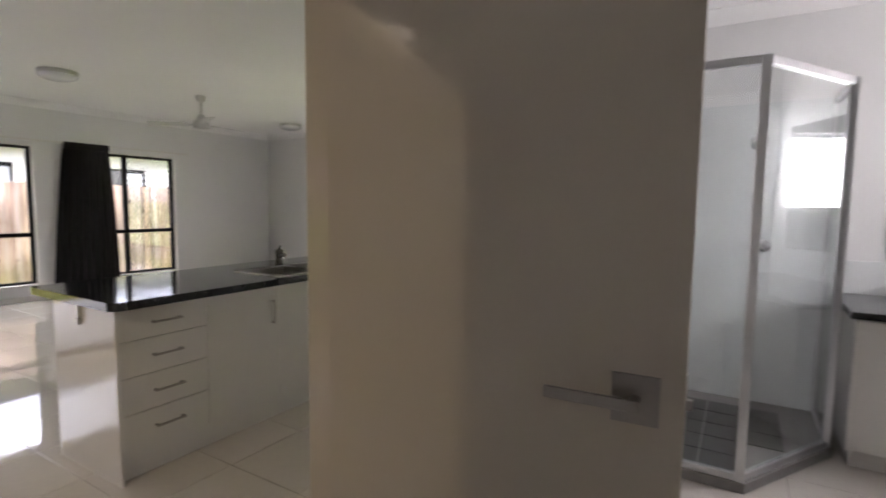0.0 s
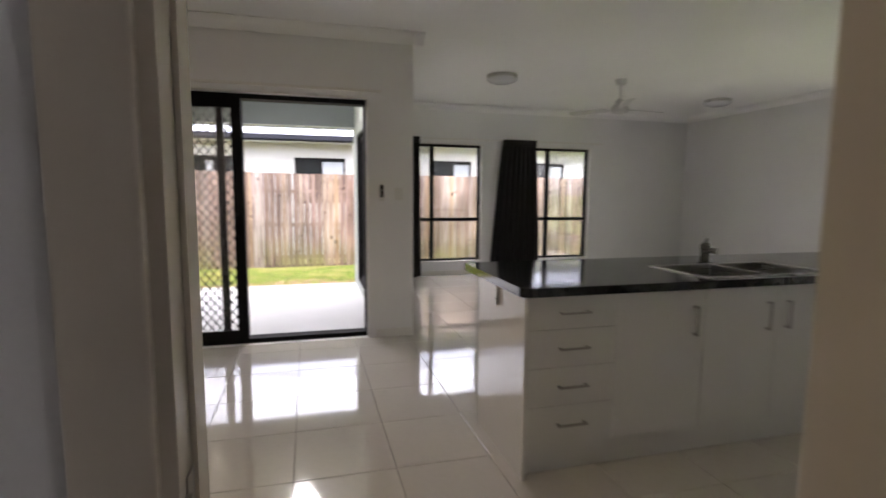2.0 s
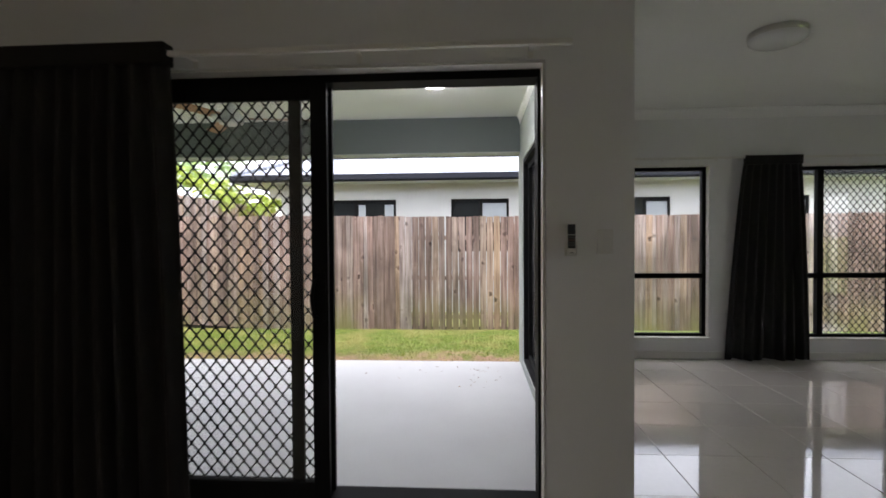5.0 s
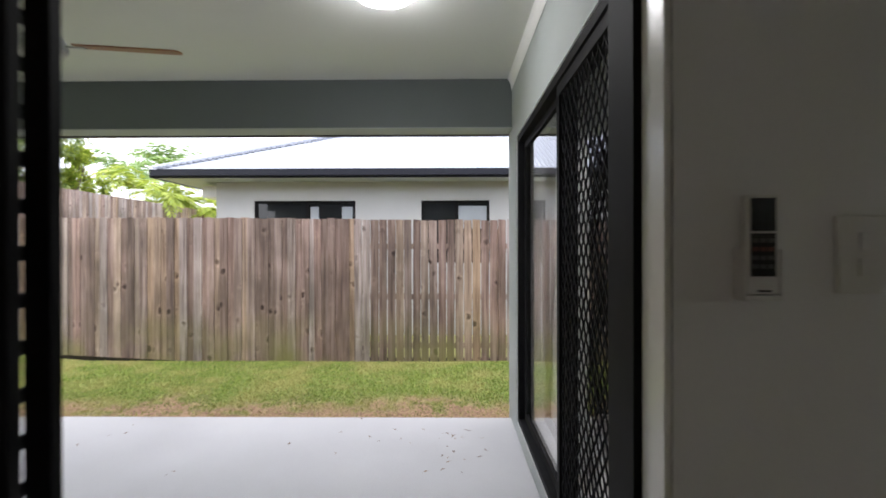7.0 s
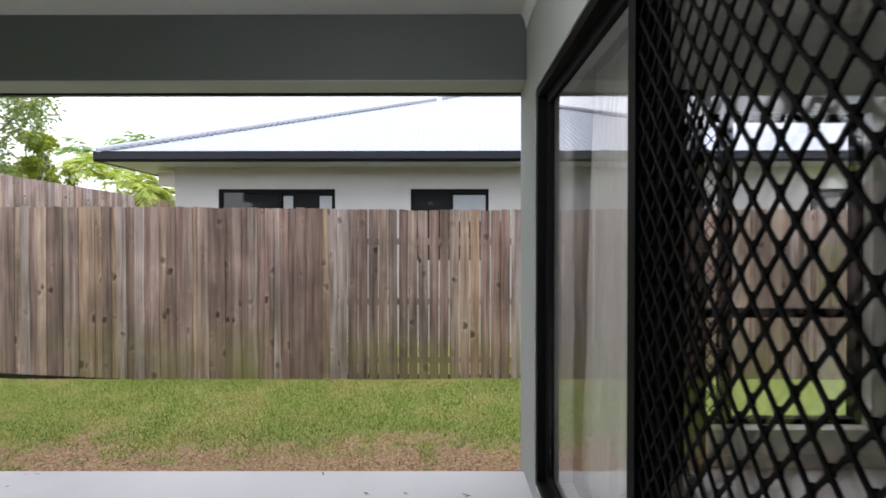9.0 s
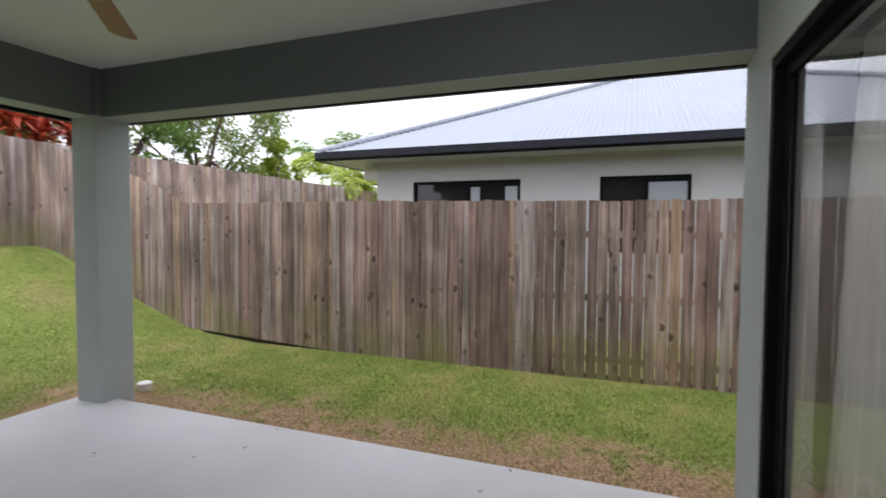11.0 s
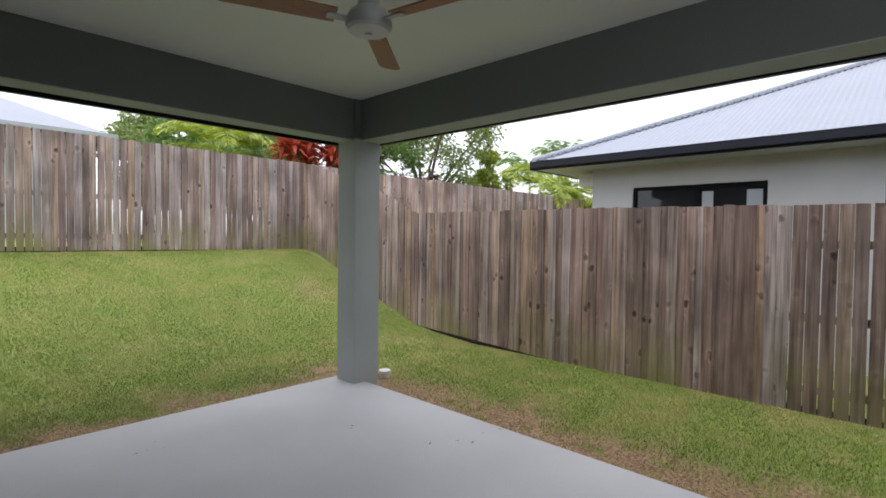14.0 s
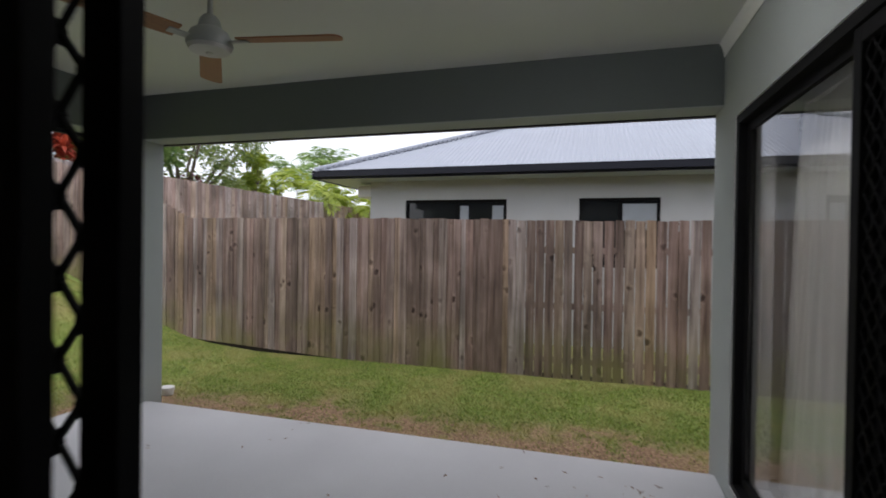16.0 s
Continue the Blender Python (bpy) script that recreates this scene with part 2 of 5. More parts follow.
    foot.inputs["To Min"].default_value, foot.inputs["To Max"].default_value = 0.85, -0.1
    l.new(sep.outputs[2], foot.inputs["Value"])
    mossn = n.new("ShaderNodeTexNoise")
    mossn.inputs["Scale"].default_value, mossn.inputs["Detail"].default_value = 1.9, 7
    l.new(geo.outputs["Position"], mossn.inputs["Vector"])
    mossr = n.new("ShaderNodeMapRange")
    mossr.inputs["From Min"].default_value, mossr.inputs["From Max"].default_value = 0.40, 0.66
    l.new(mossn.outputs[0], mossr.inputs["Value"])
    mossf = n.new("ShaderNodeMath")
    mossf.operation, mossf.use_clamp = "MULTIPLY", True
    l.new(foot.outputs[0], mossf.inputs[0])
    l.new(mossr.outputs[0], mossf.inputs[1])
    moss = n.new("ShaderNodeMix")
    moss.data_type = "RGBA"
    moss.inputs[7].default_value = (0.25, 0.235, 0.085, 1)
    l.new(mossf.outputs[0], moss.inputs[0])
    l.new(hs.outputs[0], moss.inputs[6])
    l.new(moss.outputs[2], b.inputs["Base Color"])
    b.inputs["Roughness"].default_value = 0.9
    bp = n.new("ShaderNodeBump")
    bp.inputs["Strength"].default_value, bp.inputs["Distance"].default_value = 0.5, 0.004
    l.new(grain.outputs[0], bp.inputs["Height"])
    l.new(bp.outputs[0], b.inputs["Normal"])
    return m


M_WALL = mat("white_wall_paint", (0.79, 0.785, 0.78), 0.5, 0.02, 1.5, 180, 0.03)
M_CEIL = mat("ceiling_paint", (0.86, 0.855, 0.845), 0.75, 0.015, 1.2, 150, 0.02)
M_TRIM = mat("trim_gloss_paint", (0.74, 0.72, 0.68), 0.3, 0.02, 3, 90, 0.02)
M_DOORLEAF = mat("door_enamel", (0.62, 0.56, 0.47), 0.12, 0.008, 0.8, 90, 0.02)
M_RENDER = mat("grey_render", (0.40, 0.43, 0.42), 0.8, 0.04, 2.2, 120, 0.12)
# Wall render with the beams' backlit shade put into its colour.
M_BEAM_SHADED = mat("beam_render", (0.135, 0.153, 0.149), 0.8, 0.04, 1.6, 120, 0.12)
M_PCEIL = mat("patio_ceiling_paint", (0.70, 0.71, 0.68), 0.7, 0.02, 1.4, 120, 0.03)
M_BLACK = mat("black_powdercoat", (0.010, 0.010, 0.011), 0.65, 0.05, 6, 200, 0.03, spec=0.1)
M_CURTAIN = mat("charcoal_curtain", (0.013, 0.011, 0.011), 0.92, 0.1, 5, 260, 0.25, stretch=(1, 1, 0.2))
M_SHEER = mat("sheer_white", (0.74, 0.735, 0.70), 0.9, 0.05, 6, 260, 0.2, stretch=(1, 1, 0.15))
M_TILE = mat("polished_cream_tile", (0.66, 0.62, 0.565), 0.055, 0.03, 1.8, 30, 0.006, per=0.03, spec=0.85, coat=0.3)
M_GROUT = mat("grey_grout", (0.36, 0.32, 0.28), 0.85, 0.12, 6, 120, 0.1)
M_CAB = mat("cabinet_laminate", (0.76, 0.74, 0.70), 0.16, 0.015, 2, 60, 0.005)
M_PANEL = mat("gloss_end_panel", (0.78, 0.75, 0.71), 0.05, 0.015, 2, 60, 0.003)
M_TOP = mat("black_benchtop", (0.010, 0.010, 0.011), 0.08, 0.2, 30, 260, 0.005, tint=(0.03, 0.03, 0.032))
M_STEEL = mat("brushed_steel", (0.55, 0.54, 0.52), 0.28, 0.05, 8, 200, 0.03, metal=1.0, stretch=(1, 1, 12))
M_NICKEL = mat("satin_nickel", (0.42, 0.39, 0.36), 0.3, 0.04, 8, 160, 0.02, metal=1.0)
M_GUNMETAL = mat("dark_tap_metal", (0.16, 0.15, 0.145), 0.25, 0.04, 8, 160, 0.02, metal=1.0)
M_CHROME = mat("chrome", (0.75, 0.75, 0.76), 0.08, 0.02, 8, 160, 0.0, metal=1.0)
M_PLASTIC = mat("white_plastic", (0.72, 0.71, 0.68), 0.35, 0.02, 10, 120, 0.01)
M_GREYPL = mat("dark_screen_plastic", (0.02, 0.02, 0.022), 0.25, 0.03, 10, 120, 0.01)
M_DKKEY = mat("grey_rubber_key", (0.10, 0.10, 0.105), 0.6, 0.03, 10, 120, 0.01)
M_RED = mat("red_button", (0.13, 0.045, 0.035), 0.4, 0.03, 10, 120, 0.01)
M_CONC = mat("painted_concrete", (0.60, 0.60, 0.61), 0.55, 0.05, 1.3, 90, 0.08, tint=(0.53, 0.53, 0.54))
M_FANW = mat("varnished_fan_blade", (0.33, 0.15, 0.06), 0.4, 0.1, 6, 60, 0.05, stretch=(1, 6, 1))
M_FANGREY = mat("fan_motor_grey", (0.42, 0.44, 0.44), 0.4, 0.03, 8, 120, 0.02)
M_FANWHITE = mat("fan_white_enamel", (0.58, 0.575, 0.56), 0.35, 0.02, 8, 120, 0.02)
# Plinth timber darkened to stand in for the shadow line under the palings.
M_PLINTH_SHADE = mat("damp_plinth_timber", (0.055, 0.042, 0.034), 0.9, 0.2, 4, 60, 0.2)
M_OPAL = mat("opal_glass_off", (0.70, 0.70, 0.72), 0.25, 0.02, 5, 80, 0.0)
M_LIT = glow("opal_glass_lit", (1.0, 0.985, 0.95), 5.0)
M_DOWNLIT = glow("downlight_lens", (1.0, 0.80, 0.52), 58.0)
M_GLASS = glass("window_glass")
M_SHGLASS = glass("shower_glass", (0.97, 0.985, 0.985))
M_MIRROR = mat("mirror_silver", (0.88, 0.89, 0.89), 0.01, 0.0, 1, 10, 0.0, metal=1.0)
M_BATHWALL = mat("bath_white_panel", (0.74, 0.76, 0.76), 0.25, 0.02, 2, 60, 0.01)
M_DARKTILE = mat("charcoal_shower_tile", (0.045, 0.043, 0.043), 0.4, 0.12, 5, 90, 0.06)
M_LIGHTGROUT = mat("light_grout", (0.30, 0.29, 0.28), 0.8, 0.1, 8, 120, 0.05)
M_ALU = mat("silver_aluminium", (0.66, 0.66, 0.67), 0.3, 0.03, 6, 120, 0.01, metal=0.85)
M_FROST = glow("frosted_bath_window", (1.0, 0.98, 0.95), 2.5)
M_PALING = paling_mat("weathered_paling", (0.385, 0.305, 0.272), (0.125, 0.092, 0.080), (0.60, 0.51, 0.475))
M_PALING2 = paling_mat("bleached_paling", (0.385, 0.315, 0.295), (0.19, 0.145, 0.135), (0.55, 0.475, 0.45))
M_HOUSE = mat("pale_house_render", (0.57, 0.575, 0.575), 0.85, 0.04, 1.5, 90, 0.1)
M_ROOF = mat("zinc_corrugated_roof", (0.29, 0.315, 0.365), 0.5, 0.05, 0.8, 40, 0.02, metal=0.0)
M_GUTTER = mat("black_gutter", (0.012, 0.013, 0.020), 0.4, 0.05, 4, 80, 0.02, spec=0.25)
M_DARKGLASS = mat("dark_window_glass", (0.02, 0.022, 0.024), 0.04, 0.05, 3, 60, 0.0)
M_BLIND = mat("pale_blind", (0.42, 0.46, 0.50), 0.5, 0.05, 3, 60, 0.02)
M_GROUND = ground_mat("lawn_soil")
M_GRASS = leaf_mat("grass_blades", (0.075, 0.165, 0.018), (0.42, 0.50, 0.10), 0.8, (0.48, 0.39, 0.20))
M_DRY = leaf_mat("dry_litter", (0.12, 0.06, 0.03), (0.34, 0.21, 0.11), 0.8)
M_LEAF = leaf_mat("tree_leaves", (0.13, 0.20, 0.055), (0.38, 0.45, 0.17), thin=0.4)
M_LEAFY = leaf_mat("yellow_green_leaves", (0.19, 0.27, 0.03), (0.45, 0.52, 0.08), thin=0.4)
M_LEAFP = leaf_mat("palm_leaves", (0.10, 0.19, 0.05), (0.30, 0.42, 0.14), thin=0.4)
M_LEAFR = leaf_mat("red_cordyline_leaves", (0.24, 0.02, 0.015), (0.55, 0.10, 0.045), thin=0.35)
M_LEAFD = leaf_mat("purple_leaves", (0.06, 0.015, 0.02), (0.16, 0.03, 0.035))
M_BARK = mat("grey_bark", (0.16, 0.12, 0.09), 0.9, 0.15, 6, 60, 0.4)
M_PVC = mat("white_pvc", (0.75, 0.74, 0.72), 0.4, 0.04, 10, 80, 0.02)
M_RIDGE = mat("roof_capping", (0.33, 0.35, 0.40), 0.5, 0.05, 1, 40, 0.02, metal=0.2)


# ---- builders ----
def box(bm, x0, y0, z0, x1, y1, z1, bevel=0.0, m=None):
    vs = bmesh.ops.create_cube(bm, size=1.0)["verts"]
    t = Matrix.LocRotScale(((x0 + x1) / 2, (y0 + y1) / 2, (z0 + z1) / 2), None, (abs(x1 - x0), abs(y1 - y0), abs(z1 - z0)))
    bmesh.ops.transform(bm, matrix=t, verts=vs)
    if bevel:
        es = list({e for v in vs for e in v.link_edges})
        r = bmesh.ops.bevel(bm, geom=es, offset=bevel, segments=2, affect="EDGES", profile=0.7)
        vs = list({v for f in r["faces"] for v in f.verts} | {v for v in vs if v.is_valid})
    if m is not None:
        bmesh.ops.transform(bm, matrix=m, verts=vs)
    return vs


def tube(bm, p0, p1, r0, r1=None, seg=12, cap=True):
    p0, p1 = Vector(p0), Vector(p1)
    d = p1 - p0
    vs = bmesh.ops.create_cone(bm, cap_ends=cap, segments=seg, radius1=r0, radius2=r0 if r1 is None else r1, depth=d.length)["verts"]
    bmesh.ops.transform(bm, matrix=Matrix.Translation((p0 + p1) / 2) @ d.to_track_quat("Z", "Y").to_matrix().to_4x4(), verts=vs)
    return vs


def lathe(bm, profile, seg=28, centre=(0, 0, 0)):
    """Turned about the z axis. profile: (radius, height) from one end to the other."""
    rings = []
    for r, z in profile:
        rings.append([bm.verts.new((centre[0] + r * math.cos(2 * math.pi * i / seg), centre[1] + r * math.sin(2 * math.pi * i / seg), centre[2] + z)) for i in range(seg)])
    for a, b in zip(rings, rings[1:]):
        for i in range(seg):
            bm.faces.new((a[i], a[(i + 1) % seg], b[(i + 1) % seg], b[i]))
    for ring in (rings[0], rings[-1]):
        if (ring[0].co - ring[seg // 2].co).length > 1e-4:
            bm.faces.new(ring)
    bmesh.ops.recalc_face_normals(bm, faces=bm.faces)


def part(name, bm, material, parent=None, label="", smooth=False):
    me = bpy.data.meshes.new(name)
    bmesh.ops.recalc_face_normals(bm, faces=bm.faces)
    bm.to_mesh(me)
    bm.free()
    me.materials.append(material)
    if smooth:
        for p in me.polygons:
            p.use_smooth = True
        me.set_sharp_from_angle(angle=radians(40))
    ob = new(name, me)
    if parent:
        ob.parent = parent
    if label:
        tagged(ob, label)
    return ob


def boxes(name, material, parent, *specs, bevel=0.003, label=""):
    bm = bmesh.new()
    for s in specs:
        box(bm, *s, bevel=bevel)
    return part(name, bm, material, parent, label)


def thing(name, label, category, group="", kind="", at=(0, 0, 0)):
    ob = new(name)
    ob.empty_display_size = 0.1
    ob.location = at
    return tagged(ob, label, category, group, kind)


def raw(name, verts, faces, material, parent=None, label="", smooth=False):
    me = bpy.data.meshes.new(name)
    me.from_pydata(verts, [], faces)
    me.update()
    me.materials.append(material)
    if smooth:
        for p in me.polygons:
            p.use_smooth = True
    ob = new(name, me)
    if parent:
        ob.parent = parent
    if label:
        tagged(ob, label)
    return ob


def wall(name, label, axis, lo, hi, c0, c1, z0, z1, holes, low_mat, high_mat):
    """A wall along axis ('x' or 'y') from lo to hi, between c0 and c1 across; holes (a0, a1, b0, b1) go through it.
    low_mat: the face at c0; high_mat: the face at c1 and the reveals."""
    bm = bmesh.new()
    cuts = sorted({lo, hi, *[h[0] for h in holes], *[h[1] for h in holes]})
    for a, b in zip(cuts, cuts[1:]):
        spans = [(z0, z1)]
        for h in holes:
            if h[0] <= a + 1e-6 and h[1] >= b - 1e-6:
                spans = [(z0, h[2]), (h[3], z1)]
        for s0, s1 in spans:
            if s1 - s0 > 1e-4:
                if axis == "x":
                    box(bm, a, c0, s0, b, c1, s1)
                else:
                    box(bm, c0, a, s0, c1, b, s1)
    me = bpy.data.meshes.new(name)
    bm.normal_update()
    k = 1 if axis == "x" else 0
    for f in bm.faces:
        f.material_index = 0 if f.normal[k] < -0.5 else 1
    bm.to_mesh(me)
    bm.free()
    me.materials.append(low_mat)
    me.materials.append(high_mat)
    return tagged(new(name, me), label, "wall", kind="structure")


# ---- the house shell ----
CEIL = 2.69
XD, XDO = -5.685, -5.91      # wall of the sliding door, inside and outside
YS, YSO = 1.905, 1.692        # wall between patio and living room
XF, XFO = -8.95, -9.15       # far window wall
XK, XB = -1.82, -1.70        # wall between kitchen and bathroom
YN = 7.6
DOOR = (-0.62, 1.505, 0.0, 2.135)
WINL = (-3.36, -2.02, 0.25, 2.10)
WIN1 = (2.12, 3.72, 0.21, 2.10)
WIN2 = (4.06, 5.68, 0.21, 2.09)
SIDE = (-8.75, -6.14, 0.0, 2.155)
ENTRY = (0.846, 1.785, 0.0, 2.06)

wall("wall_west_patio", "white painted wall with the open sliding door", "y", -4.2, YS, XDO, XD, -0.2, CEIL + 0.1, [DOOR, WINL], M_RENDER, M_WALL)
wall("wall_patio_side", "rendered wall between patio and living room", "x", -9.25, XDO, YSO, YS, -0.2, CEIL + 0.1, [SIDE], M_RENDER, M_WALL)
wall("wall_west_living", "white living room wall with two tall windows", "y", YS, YN + 0.15, XFO, XF, -0.2, CEIL + 0.1, [WIN1, WIN2], M_RENDER, M_WALL)
# The opening takes an added window, out of view, for more daylight.
wall("wall_north", "white living room end wall", "x", XF, XK, YN, YN + 0.15, -0.2, CEIL + 0.1, [(-5.7, -3.3, 0.23, 2.115)], M_WALL, M_WALL)
wall("wall_kitchen", "white wall with the bathroom doorway", "y", -4.2, YN + 0.15, XK, XB, -0.2, CEIL + 0.1, [ENTRY], M_WALL, M_WALL)
wall("wall_south", "plain white wall closing the dining end", "x", XDO, 1.45, -4.35, -4.2, -0.2, CEIL + 0.1, [], M_RENDER, M_WALL)
wall("wall_bath_back", "white bathroom wall behind the shower", "x", XB, 1.45, 4.70, 4.82, -0.2, CEIL + 0.1, [], M_WALL, M_WALL)
wall("wall_bath_east", "white bathroom wall with a frosted window", "y", -0.72, 4.70, 1.30, 1.45, -0.2, CEIL + 0.1, [(3.95, 5.0 - 0.4, 1.35, 2.0)], M_WALL, M_WALL)
wall("wall_bath_south", "white bathroom wall behind the doorway", "x", XB, 1.30, -0.72, -0.60, -0.2, CEIL + 0.1, [], M_WALL, M_WALL)

bm = bmesh.new()
box(bm, XDO, -4.2, CEIL, 1.45, YN + 0.15, CEIL + 0.09)
box(bm, XFO, YS, CEIL, XDO, YN + 0.15, CEIL + 0.09)
tagged(part("ceiling", bm, M_CEIL), "flat white plasterboard ceiling", "ceiling", kind="structure")
PC = 2.685
bm = bmesh.new()
box(bm, -9.02, -3.03, PC, XDO - 0.002, YSO - 0.002, PC + 0.08)
tagged(part("ceiling_patio", bm, M_PCEIL), "flat off-white patio ceiling", "ceiling", kind="structure")
bm = bmesh.new()
box(bm, -9.62, -3.75, 2.80, 1.6, YN + 0.6, 2.95)
box(bm, -9.62, -4.6, 2.81, -5.4, -3.75, 2.94)
tagged(part("roof_slab", bm, M_GUTTER), "roof over the house and patio", "roof", kind="structure")


def cornice(name, path, z):
    """A coved cornice along inner wall lines: (x0, y0, x1, y1, nx, ny), the normal into the room."""
    bm = bmesh.new()
    for x0, y0, x1, y1, nx, ny in path:
        prof = [(0.0, -0.09), (0.006, -0.09), (0.012, -0.078), (0.028, -0.045), (0.055, -0.02), (0.078, -0.01), (0.09, -0.006), (0.09, 0.0), (0.0, 0.0)]
        a = [bm.verts.new((x0 + nx * u, y0 + ny * u, z + v)) for u, v in prof]
        b = [bm.verts.new((x1 + nx * u, y1 + ny * u, z + v)) for u, v in prof]
        k = len(prof)
        for i in range(k):
            bm.faces.new((a[i], a[(i + 1) % k], b[(i + 1) % k], b[i]))
        bm.faces.new(a)
        bm.faces.new(b)
    return tagged(part(name, bm, M_CEIL, smooth=True), "white coved plaster cornice", "cornice", kind="structure")


cornice("trim_cornice", [(XD + 0.002, -4.2, XD + 0.002, YS + 0.09, 1, 0), (XF + 0.002, YS, XF + 0.002, YN, 1, 0), (XF, YN - 0.002, XK, YN - 0.002, 0, -1),
                         (XF, YS + 0.002, XD + 0.09, YS + 0.002, 0, 1), (XK - 0.002, -4.2, XK - 0.002, YN, -1, 0), (XB, 4.698, 1.3, 4.698, 0, -1), (XB + 0.002, -0.6, XB + 0.002, 4.7, 1, 0)], CEIL - 0.001)
cornice("trim_patio_bead", [(-9.05, YSO - 0.004, XDO, YSO - 0.004, 0, -0.35), (XDO - 0.004, -3.05, XDO - 0.004, YSO, -0.35, 0)], PC - 0.001)

# skirting
bm = bmesh.new()
for x0, y0, x1, y1 in [(XD, -4.2, XD + 0.014, DOOR[0] - 0.01), (XD, DOOR[1] + 0.06, XD + 0.014, YS), (XF, YS, XF + 0.014, YN), (XF, YN - 0.014, XK, YN), (XK - 0.014, ENTRY[1] + 0.07, XK, YN), (XK - 0.014, -4.2, XK, ENTRY[0] - 0.07)]:
    box(bm, x0 + 0.001, y0, 0.0, x1 + 0.001, y1, 0.075, 0.003)
tagged(part("baseboard", bm, M_TRIM), "low white painted skirting board", "skirting", kind="structure")

# floors and slab
bm = bmesh.new()
box(bm, XDO, -4.2, -0.2, XB, YN, -0.008)
box(bm, XF, YS, -0.2, XDO, YN, -0.008)
box(bm, XB, -0.6, -0.2, 1.3, 4.7, -0.008)
floor = tagged(part("floor", bm, M_GROUT), "cream polished floor tiles with grey grout joints", "floor", kind="structure")
SLAB = -0.09
bm = bmesh.new()
box(bm, -9.10, -3.36, -0.32, XDO - 0.001, YSO - 0.001, SLAB, 0.012)
box(bm, XDO, DOOR[0], -0.3, XD - 0.06, DOOR[1], -0.02)
tagged(part("patio_slab", bm, M_CONC), "smooth pale grey painted concrete patio slab", "slab", kind="structure")


def lawn_z(x, y):
    """The lawn: flat beside the slab, rising towards the back fence."""
    z = float(np.interp(-y, (3.5, 4.3, 4.72, 5.5, 6.6, 7.85, 8.4, 12.0), (-0.13, -0.07, 0.0, 0.215, 0.60, 1.01, 1.075, 1.10)))
    if x > -5.7 and y > -4.5:
        z = -0.4
    return z - 0.02 + 0.010 * noise.noise((x * 0.8, y * 0.8, 0))


def bare_amount(x, y):
    """How worn the grass is: along the slab's edges."""
    d = 9.0
    if -3.4 < y < 2.2:
        d = min(d, -9.10 - x if x < -9.10 else 0)
    if -9.1 < x:
        d = min(d, -3.36 - y if y < -3.36 else 0)
    else:
        d = min(d, math.hypot(max(0, -9.10 - x), max(0, -3.36 - y)))
    d = max(d, 0)
    k = (0.50 if y > -3.3 else 0.34) + 0.30 * noise.noise((x * 1.7, y * 1.7, 3))
    a = max(0.0, 1.8 - d / max(k, 0.06))
    a = a * (0.88 + 0.95 * noise.noise((x * 7, y * 7, 1)) + 0.4 * noise.noise((x * 21, y * 21, 2)))
    patch = noise.noise((x * 0.9 + 9, y * 0.9, 5)) - 0.30
    return min(1.0, max(0.0, a, patch * 1.1))


def build_lawn():
    nx, ny = 210, 260
    xs = np.linspace(-15.0, 6.0, nx)
    ys = np.linspace(-11.5, 11.0, ny)
    verts = [(x, y, lawn_z(x, y)) for y in ys for x in xs]
    faces = [(j * nx + i, j * nx + i + 1, (j + 1) * nx + i + 1, (j + 1) * nx + i) for j in range(ny - 1) for i in range(nx - 1)]
    # skirts to the horizon
    big = 900.0
    k = len(verts)
    zc = [lawn_z(-15, -11.5), lawn_z(6, -11.5), lawn_z(6, 11), lawn_z(-15, 11)]
    verts += [(-big, -big, zc[0]), (big, -big, zc[1]), (big, big, zc[2]), (-big, big, zc[3])]
    c = [0, nx - 1, ny * nx - 1, (ny - 1) * nx]
    faces += [(k, k + 1) + tuple(range(c[1], c[0] - 1, -1)), (k + 1, k + 2) + tuple(range(c[2], c[1] - 1, -nx)),
              (k + 2, k + 3) + tuple(range(c[3], c[2] + 1)), (k + 3, k) + tuple(range(c[0], c[3] + 1, nx))]
    ob = raw("ground", verts, faces, M_GROUND)
    ca = ob.data.color_attributes.new("bare", "FLOAT_COLOR", "POINT")
    vals = []
    for v in verts:
        # Out-of-sight ground behind the fence is made barer to cut green bounce light.
        a = 0.35 if v[0] < -11.75 or v[0] < -11.46 and v[1] > -4.7 else bare_amount(v[0], v[1]) if -12 < v[0] < -5 and -9 < v[1] < 3 else 0.0
        vals += [a, a, a, 1.0]
    ca.data.foreach_set("color", vals)
    return tagged(ob, "mown lawn rising to the back fence, worn beside the slab", "lawn", kind="structure")


build_lawn()

# post and beams
bm = bmesh.new()
box(bm, -9.26, -3.274, SLAB - 0.2, -8.955, -2.997, 2.305, 0.006)
tagged(part("patio_post", bm, M_RENDER), "square grey rendered masonry post on the slab corner", "post", kind="structure")
BX0, BX1, BYo, BYi, BZ = -9.25, -9.02, -3.25, -3.03, 2.295
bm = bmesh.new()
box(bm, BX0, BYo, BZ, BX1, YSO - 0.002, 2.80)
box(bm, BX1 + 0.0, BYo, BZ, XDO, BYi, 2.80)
# Top corner of the post, in the same shade-darkened render.
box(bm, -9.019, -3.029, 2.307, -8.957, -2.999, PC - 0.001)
tagged(part("patio_beams", bm, M_BEAM_SHADED), "rendered beams over the patio openings, shade put into their dark colour", "beam", kind="structure")
# Added strips: paler render stands in for light on the beams' undersides.
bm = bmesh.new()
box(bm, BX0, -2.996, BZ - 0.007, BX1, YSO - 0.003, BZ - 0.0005)
